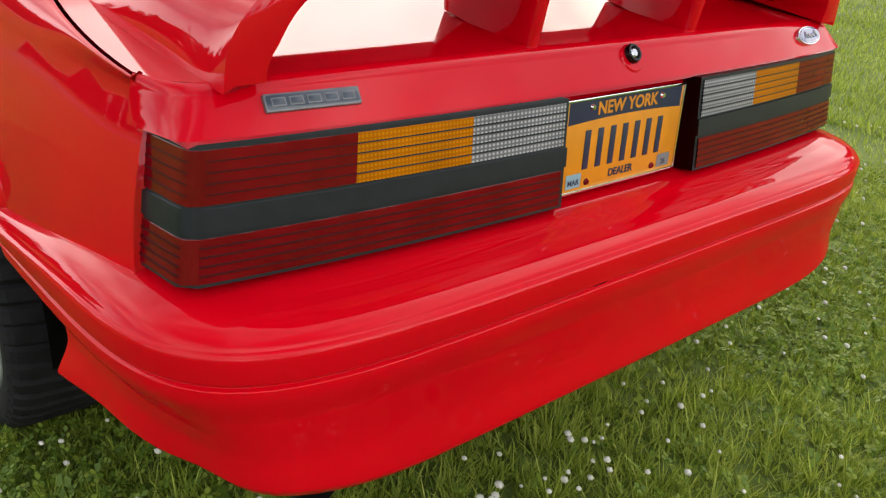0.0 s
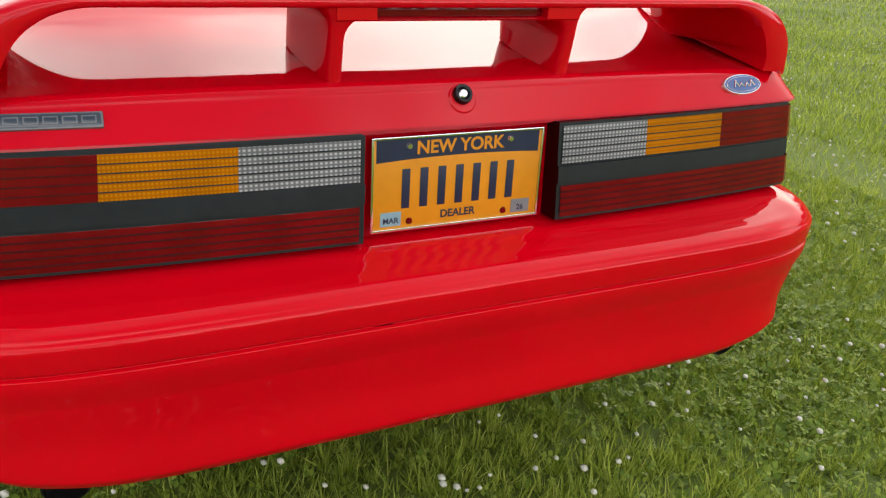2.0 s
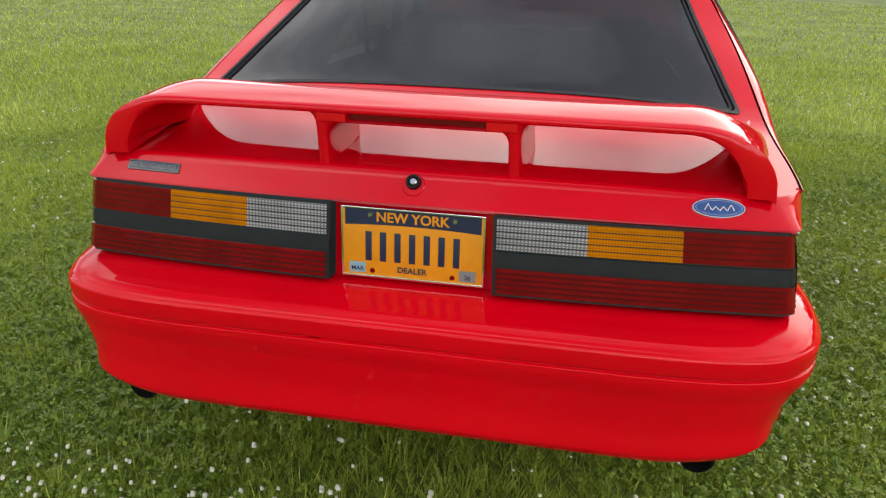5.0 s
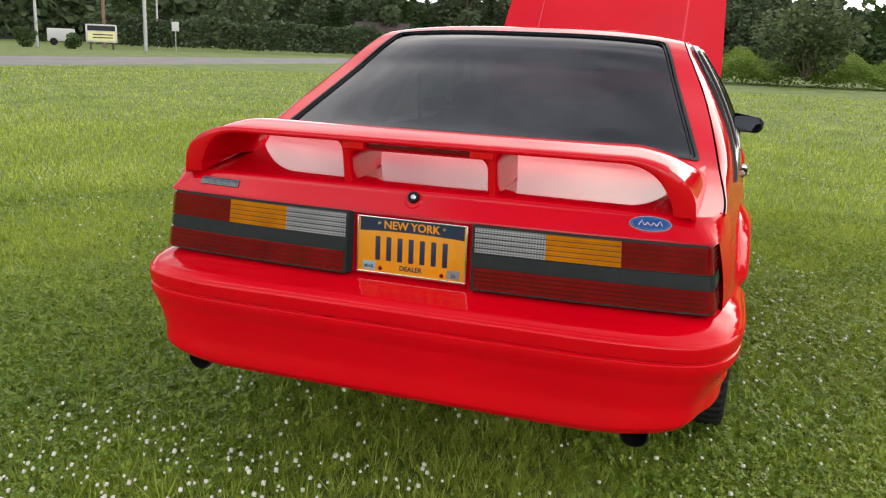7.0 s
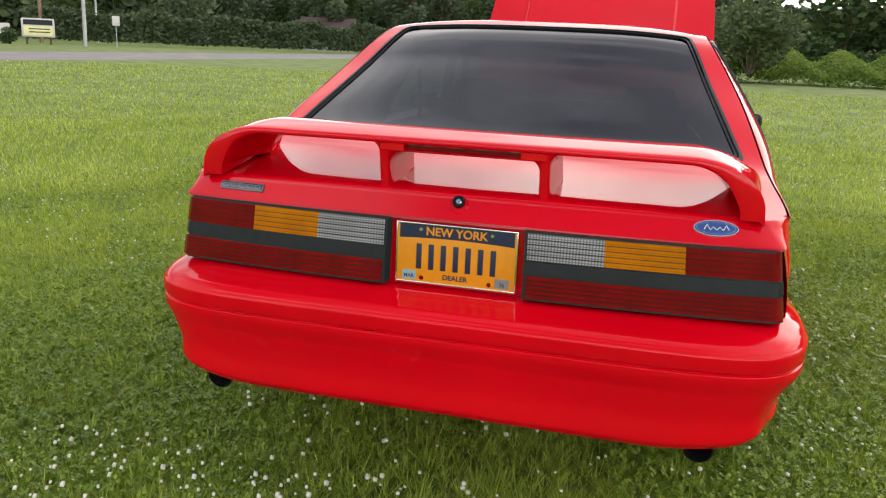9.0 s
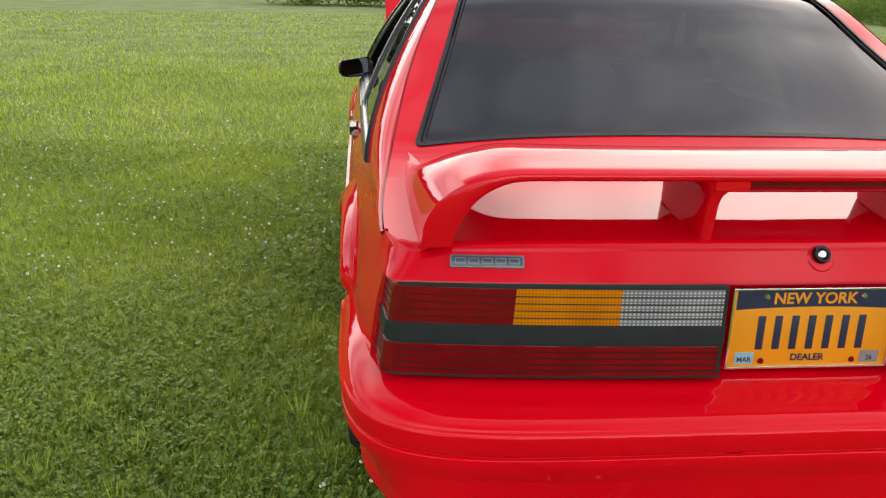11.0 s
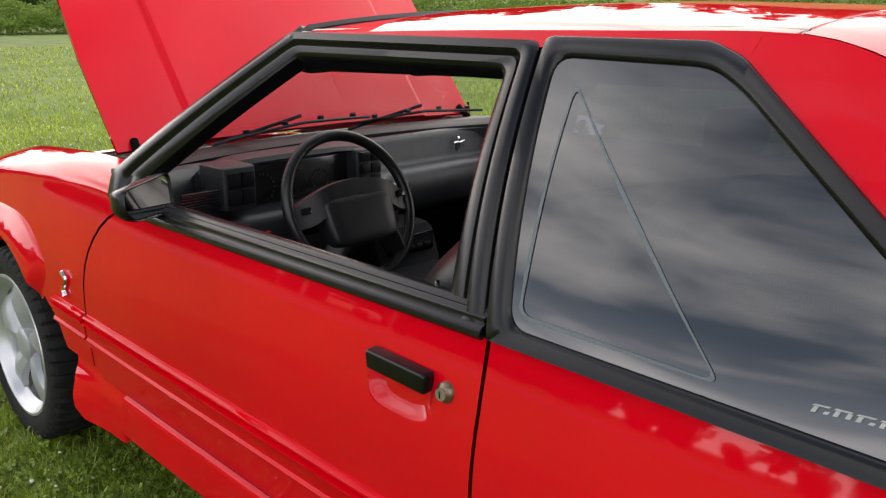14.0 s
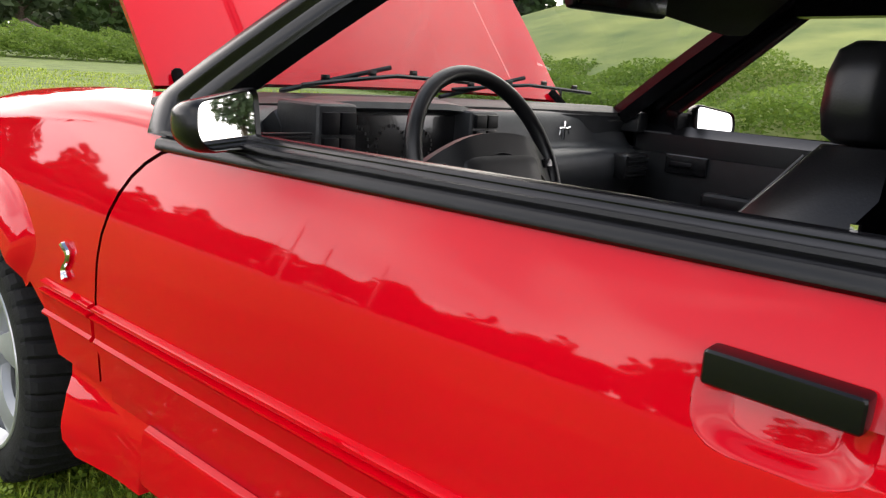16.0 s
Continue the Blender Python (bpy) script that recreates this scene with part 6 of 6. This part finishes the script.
# house with dark siding
def house(x, y, turn, w, d, h, wall, roofm, label, windows):
    t = thing("house", label, "house", pose(x, y, 0, 0, 0, turn))
    bm = bmesh.new()
    vs = [(-w / 2, 0, 0), (w / 2, 0, 0), (w / 2, 0, h), (0, 0, h + w * 0.28), (-w / 2, 0, h)]
    loft(bm, [vs, [(a, d, c) for a, b, c in vs]])
    part("wall", bm, wall, t, "painted clapboard walls", flat=True)
    for s in (-1, 1):
        bm = bmesh.new()
        a, b = Vector((s * (w / 2 + 0.4), 0, h - 0.22)), Vector((0, 0, h + w * 0.28 + 0.03))
        loft(bm, [[(a.x, yy, a.z), (b.x, yy, b.z), (b.x, yy, b.z + 0.15), (a.x, yy, a.z + 0.15)] for yy in (-0.4, d + 0.4)])
        part("roof", bm, roofm, t, "shingled roof slope", flat=True)
    for wx, wz in windows:
        bm = bmesh.new()
        box(bm, wx, -0.03, wz, 0.9, 0.08, 1.4, 0.01)
        wf = part("window", bm, WHITE_P, t, "white framed window")
        bm = bmesh.new()
        box(bm, wx, -0.06, wz, 0.72, 0.06, 1.2)
        part("pane", bm, DIAL, wf, "dark pane")
    return t


SIDING = material("grey clapboard", (0.085, 0.10, 0.10), 0.8, vary=0.12, scale=3, bump=0.2, bump_scale=9)
PALE = material("pale clapboard", (0.38, 0.38, 0.37), 0.8, vary=0.08, scale=3)
SHINGLE = material("grey shingles", (0.12, 0.11, 0.11), 0.9, vary=0.3, scale=4, bump=0.4, bump_scale=12)
SHINGLE_R = material("brown red shingles", (0.085, 0.055, 0.055), 0.9, vary=0.25, scale=4, bump=0.4, bump_scale=12)
house(-104.6, 103.2, 42, 6.4, 8, 5.0, SIDING, SHINGLE, "dark grey two-storey clapboard house with white windows", ((-1.6, 1.7), (1.6, 1.7), (1.6, 3.9), (-1.6, 3.9)))
house(-44.5, 113, 112, 6, 7, 2.7, PALE, SHINGLE_R, "low pale house with a brown-red roof behind the hedge", ((-1.6, 1.4), (1.6, 1.4)))
house(25.5, 70, -20, 2.6, 2.4, 1.7, PALE, SHINGLE_R, "small pale shed with a brown roof beyond the weeds", ((-0.6, 1.0),))

# utility poles, sign, posts
def pole(x, y, h, r, mat, label, arm=False):
    t = thing("utility_pole", label, "pole", pose(x, y, 0), group="poles along the road")
    bm = bmesh.new()
    tube(bm, [(0, 0, -0.1), (0, 0, h * 0.5), (0, 0, h)], [r, r * 0.85, r * 0.7], 10)
    part("post", bm, mat, t)
    if arm:
        bm = bmesh.new()
        tube(bm, [(0, 0, h * 0.62), (-0.9, 0.4, h * 0.66), (-1.8, 0.8, h * 0.67)], 0.05, 6)
        part("bracket", bm, STEEL, t, "lamp bracket")
    return t


pole(-57.5, 57.4, 11, 0.14, STEEL, "grey steel pole beyond the road")
pole(-57.3, 65.7, 11, 0.17, WOOD_POLE, "brown timber utility pole beyond the road")
pole(-48.2, 60.1, 11, 0.17, STEEL, "pale weathered utility pole beyond the road")
pole(-60.7, 78.3, 11, 0.12, STEEL, "thin grey pole with a lamp bracket", True)
sg = thing("roadside_sign", "white and yellow illuminated box sign on short legs", "sign", pose(-51.0, 57.9, 0, 0, 0, 40))
bm = bmesh.new()
box(bm, 0, 0, 1.35, 2.5, 0.4, 1.5, 0.05)
part("cabinet", bm, WHITE_P, sg, "white sign cabinet")
SIGN_Y = material("pale yellow sign face", (0.75, 0.72, 0.35), 0.5, vary=0.1, scale=2)
for nm, zz, hh, mm in (("face", 1.12, 0.75, SIGN_Y), ("name_panel", 1.78, 0.42, LAMP_BLACK)):
    bm = bmesh.new()
    box(bm, 0, -0.21, zz, 2.2, 0.02, hh)
    part(nm, bm, mm, sg)
for zz in (1.0, 1.25):
    bm = bmesh.new()
    box(bm, 0.1, -0.225, zz, 1.6, 0.01, 0.09)
    part("bar", bm, LAMP_BLACK, sg)
for xx in (-0.9, 0.9):
    bm = bmesh.new()
    box(bm, xx, 0, 0.3, 0.16, 0.16, 0.62)
    part("leg", bm, BARK, sg)
rs = thing("road_sign", "small white road sign on a thin post", "sign", pose(-46.2, 61.6, 0, 0, 0, 40))
bm = bmesh.new()
tube(bm, [(0, 0, 0), (0, 0, 2.6)], 0.04, 8)
part("post", bm, STEEL, rs)
bm = bmesh.new()
box(bm, 0, -0.05, 2.2, 0.6, 0.02, 0.8, 0.005)
part("plate", bm, WHITE_P, rs)
tr = thing("trailer", "white parked trailer beyond the road", "trailer", pose(-65.5, 69.0, 0, 0, 0, 40))
bm = bmesh.new()
box(bm, 0, 0, 1.05, 2.6, 1.6, 1.3, 0.12)
part("body", bm, WHITE_P, tr)
for xx in (-0.7, 0.7):
    bm = bmesh.new()
    lathe(bm, [(0.02, -0.1), (0.36, -0.1), (0.38, 0.0), (0.36, 0.1), (0.02, 0.1)], 24, pose(xx, -0.75, 0.38, 0, 0, 90))
    part("wheel", bm, RUBBER, tr)


# ---- lawn ----
def lawn():
    rng = np.random.default_rng(7)
    cx, cy = -0.4, 0.6

    def scatter(n, spread):
        q = rng.uniform(0, 2 * math.pi, n)
        r = spread * rng.uniform(0, 1, n) ** 0.78 * (1 + 0.7 * rng.uniform(0, 1, n) ** 4)
        x, y = cx + r * np.cos(q) * 1.0, cy + r * np.sin(q) * 1.15
        keep = ~((np.abs(x) < 0.5) & (y > 0.1) & (y < 2.9))
        return x[keep], y[keep], r[keep]

    def blades(x, y, r, h, w):
        n = len(x)
        q = rng.uniform(0, 2 * math.pi, n)
        lean = h * rng.uniform(0.15, 1.2, n)
        p = np.stack([x, y, np.zeros(n)], 1)
        side_v = np.stack([-np.sin(q), np.cos(q), np.zeros(n)], 1) * w[:, None]
        tip = p + np.stack([np.cos(q) * lean, np.sin(q) * lean, h], 1)
        return np.stack([p - side_v, p + side_v, tip], 1).reshape(-1, 3)

    def tall(x, y):
        return 0.75 + 0.35 * np.sin(x * 1.7 + np.sin(y * 1.3) * 1.5) * np.sin(y * 1.9 + np.sin(x * 0.9)) + 0.15 * np.sin(x * 5.1) * np.sin(y * 4.3)
    # tufts of fine blades in a belt round the car, then wider blades out to the open lawn
    n = 60000
    x, y = rng.uniform(-4.6, 2.9, n), rng.uniform(-3.6, 4.8, n)
    d = np.hypot(np.maximum(np.abs(x) - 0.8, 0), np.maximum(np.abs(y - 1.05) - 2.1, 0))
    keep = (rng.uniform(0, 1, n) < np.clip(1.3 - d / 3.0, 0.0, 1.0)) & ~((np.abs(x) < 0.55) & (y > 0.0) & (y < 3.0))
    x, y = x[keep], y[keep]
    size = np.exp(rng.normal(0, 0.32, len(x))) * (0.65 + 0.5 * tall(x, y))
    k = 20
    x, y, size = np.repeat(x, k), np.repeat(y, k), np.repeat(size, k)
    n = len(x)
    q, out = rng.uniform(0, 2 * math.pi, n), rng.uniform(0, 1, n) ** 0.7
    x, y = x + 0.016 * out * np.cos(q), y + 0.016 * out * np.sin(q)
    h = 0.035 * size * (0.45 + 0.75 * rng.uniform(0, 1, n)) * (1.1 - 0.4 * out)
    lean = h * (0.15 + 0.95 * out * rng.uniform(0.3, 1.2, n))
    face = q + rng.normal(0, 0.9, n)
    w = rng.uniform(0.0010, 0.0022, n) * np.sqrt(size)
    p = np.stack([x, y, np.zeros(n)], 1)
    sv = np.stack([-np.sin(face), np.cos(face), np.zeros(n)], 1) * w[:, None]
    v1 = np.stack([p - sv, p + sv, p + np.stack([np.cos(q) * lean, np.sin(q) * lean, h], 1)], 1).reshape(-1, 3)
    x, y, r = scatter(300000, 9.5)
    n = len(x)
    h = (0.022 + 0.04 * rng.uniform(0, 1, n) ** 1.6) * (0.75 + 0.45 * tall(x, y))
    v2 = blades(x, y, r, h, rng.uniform(0.0011, 0.0022, n) * (1 + r * 0.3))
    v = np.concatenate([v1, v2])
    tagged(quads("grass", BLADE, v, np.arange(len(v)).reshape(-1, 3)), "mown lawn of fine uneven grass blades", "grass", kind="stuff")

    # coarser tufts further out
    q = rng.uniform(0, 2 * math.pi, 230000)
    r = 4.0 + 30 * rng.uniform(0, 1, 230000) ** 1.35
    x, y = cx + r * np.cos(q), cy + r * np.sin(q)
    keep = (x > -24.5) & (x < 16.5)
    x, y, r, q = x[keep], y[keep], r[keep], rng.uniform(0, 2 * math.pi, int(keep.sum()))
    n = len(x)
    h, w = rng.uniform(0.03, 0.075, n), 0.0035 + 0.0006 * r
    p = np.stack([x, y, np.zeros(n)], 1)
    sv = np.stack([-np.sin(q), np.cos(q), np.zeros(n)], 1) * w[:, None]
    tip = p + np.stack([np.cos(q) * h * 0.6, np.sin(q) * h * 0.6, h], 1)
    v = np.stack([p - sv, p + sv, tip], 1).reshape(-1, 3)
    tagged(quads("far_grass", BLADE, v, np.arange(3 * n).reshape(n, 3)), "outer lawn of short grass tufts", "grass", kind="stuff")

    # Clover patches, thickened near the car so their darker green also carries shade.
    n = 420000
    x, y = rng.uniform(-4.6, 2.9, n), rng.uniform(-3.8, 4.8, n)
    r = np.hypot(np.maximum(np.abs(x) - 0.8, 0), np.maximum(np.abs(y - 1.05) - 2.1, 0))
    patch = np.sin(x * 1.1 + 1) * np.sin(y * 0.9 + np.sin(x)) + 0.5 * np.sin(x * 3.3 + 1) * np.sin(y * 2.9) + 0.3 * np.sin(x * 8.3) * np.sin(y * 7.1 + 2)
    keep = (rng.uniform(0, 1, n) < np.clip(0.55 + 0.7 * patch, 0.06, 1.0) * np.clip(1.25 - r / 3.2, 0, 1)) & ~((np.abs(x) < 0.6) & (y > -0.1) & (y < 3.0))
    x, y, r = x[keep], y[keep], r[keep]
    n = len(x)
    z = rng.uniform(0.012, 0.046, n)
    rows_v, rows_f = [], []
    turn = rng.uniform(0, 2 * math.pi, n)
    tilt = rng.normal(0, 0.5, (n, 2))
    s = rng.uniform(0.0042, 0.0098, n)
    base = 0
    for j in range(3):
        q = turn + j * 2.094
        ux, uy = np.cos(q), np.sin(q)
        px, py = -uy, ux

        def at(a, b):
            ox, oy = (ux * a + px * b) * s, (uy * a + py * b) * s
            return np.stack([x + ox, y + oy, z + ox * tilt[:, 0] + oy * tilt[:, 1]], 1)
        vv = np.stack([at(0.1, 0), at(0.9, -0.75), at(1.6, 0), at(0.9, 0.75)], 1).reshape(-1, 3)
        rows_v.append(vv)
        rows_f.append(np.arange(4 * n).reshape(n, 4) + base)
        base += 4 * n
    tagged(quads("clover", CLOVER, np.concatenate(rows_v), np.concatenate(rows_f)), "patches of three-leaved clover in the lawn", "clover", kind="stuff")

    x, y, r = scatter(8000, 10.0)
    keep = (np.sin(x * 0.8 + 0.4) * np.sin(y * 0.7 + 2.0) + 0.5 * np.sin(x * 2.3 + y) * np.sin(y * 1.9)) > -0.15
    x, y = x[keep], y[keep]
    n = len(x)
    gx, gy = rng.uniform(-4.4, 0.8, 4600), rng.uniform(-4.0, -0.9, 4600)
    lot = np.sin(gx * 2.1) * np.sin(gy * 1.7 + 1) + 0.6 * np.sin(gx * 5.3 + 1) * np.sin(gy * 6.1) > 0.0
    x, y = np.r_[x, gx[lot]], np.r_[y, gy[lot]]
    n = len(x)
    z = rng.uniform(0.04, 0.08, n)
    s = 0.004 + 0.005 * rng.uniform(0, 1, n) ** 1.5
    bm = bmesh.new()
    bmesh.ops.create_icosphere(bm, subdivisions=1, radius=1)
    bv = np.array([v.co[:] for v in bm.verts])
    bf = np.array([[v.index for v in f.verts] for f in bm.faces])
    bm.free()
    bv = bv * (1 + 0.45 * np.sin(bv[:, :1] * 9 + 1) * np.sin(bv[:, 1:2] * 8) * np.sin(bv[:, 2:] * 9))
    v = (np.stack([x, y, z], 1)[:, None, :] + bv[None] * s[:, None, None] * np.array([1, 1, 0.85])).reshape(-1, 3)
    f = (bf[None] + (np.arange(n) * len(bv))[:, None, None]).reshape(-1, 3)
    tagged(quads("clover_flowers", FLOWER, v, f), "scattered small white clover flower heads", "flowers", kind="stuff")


lawn()
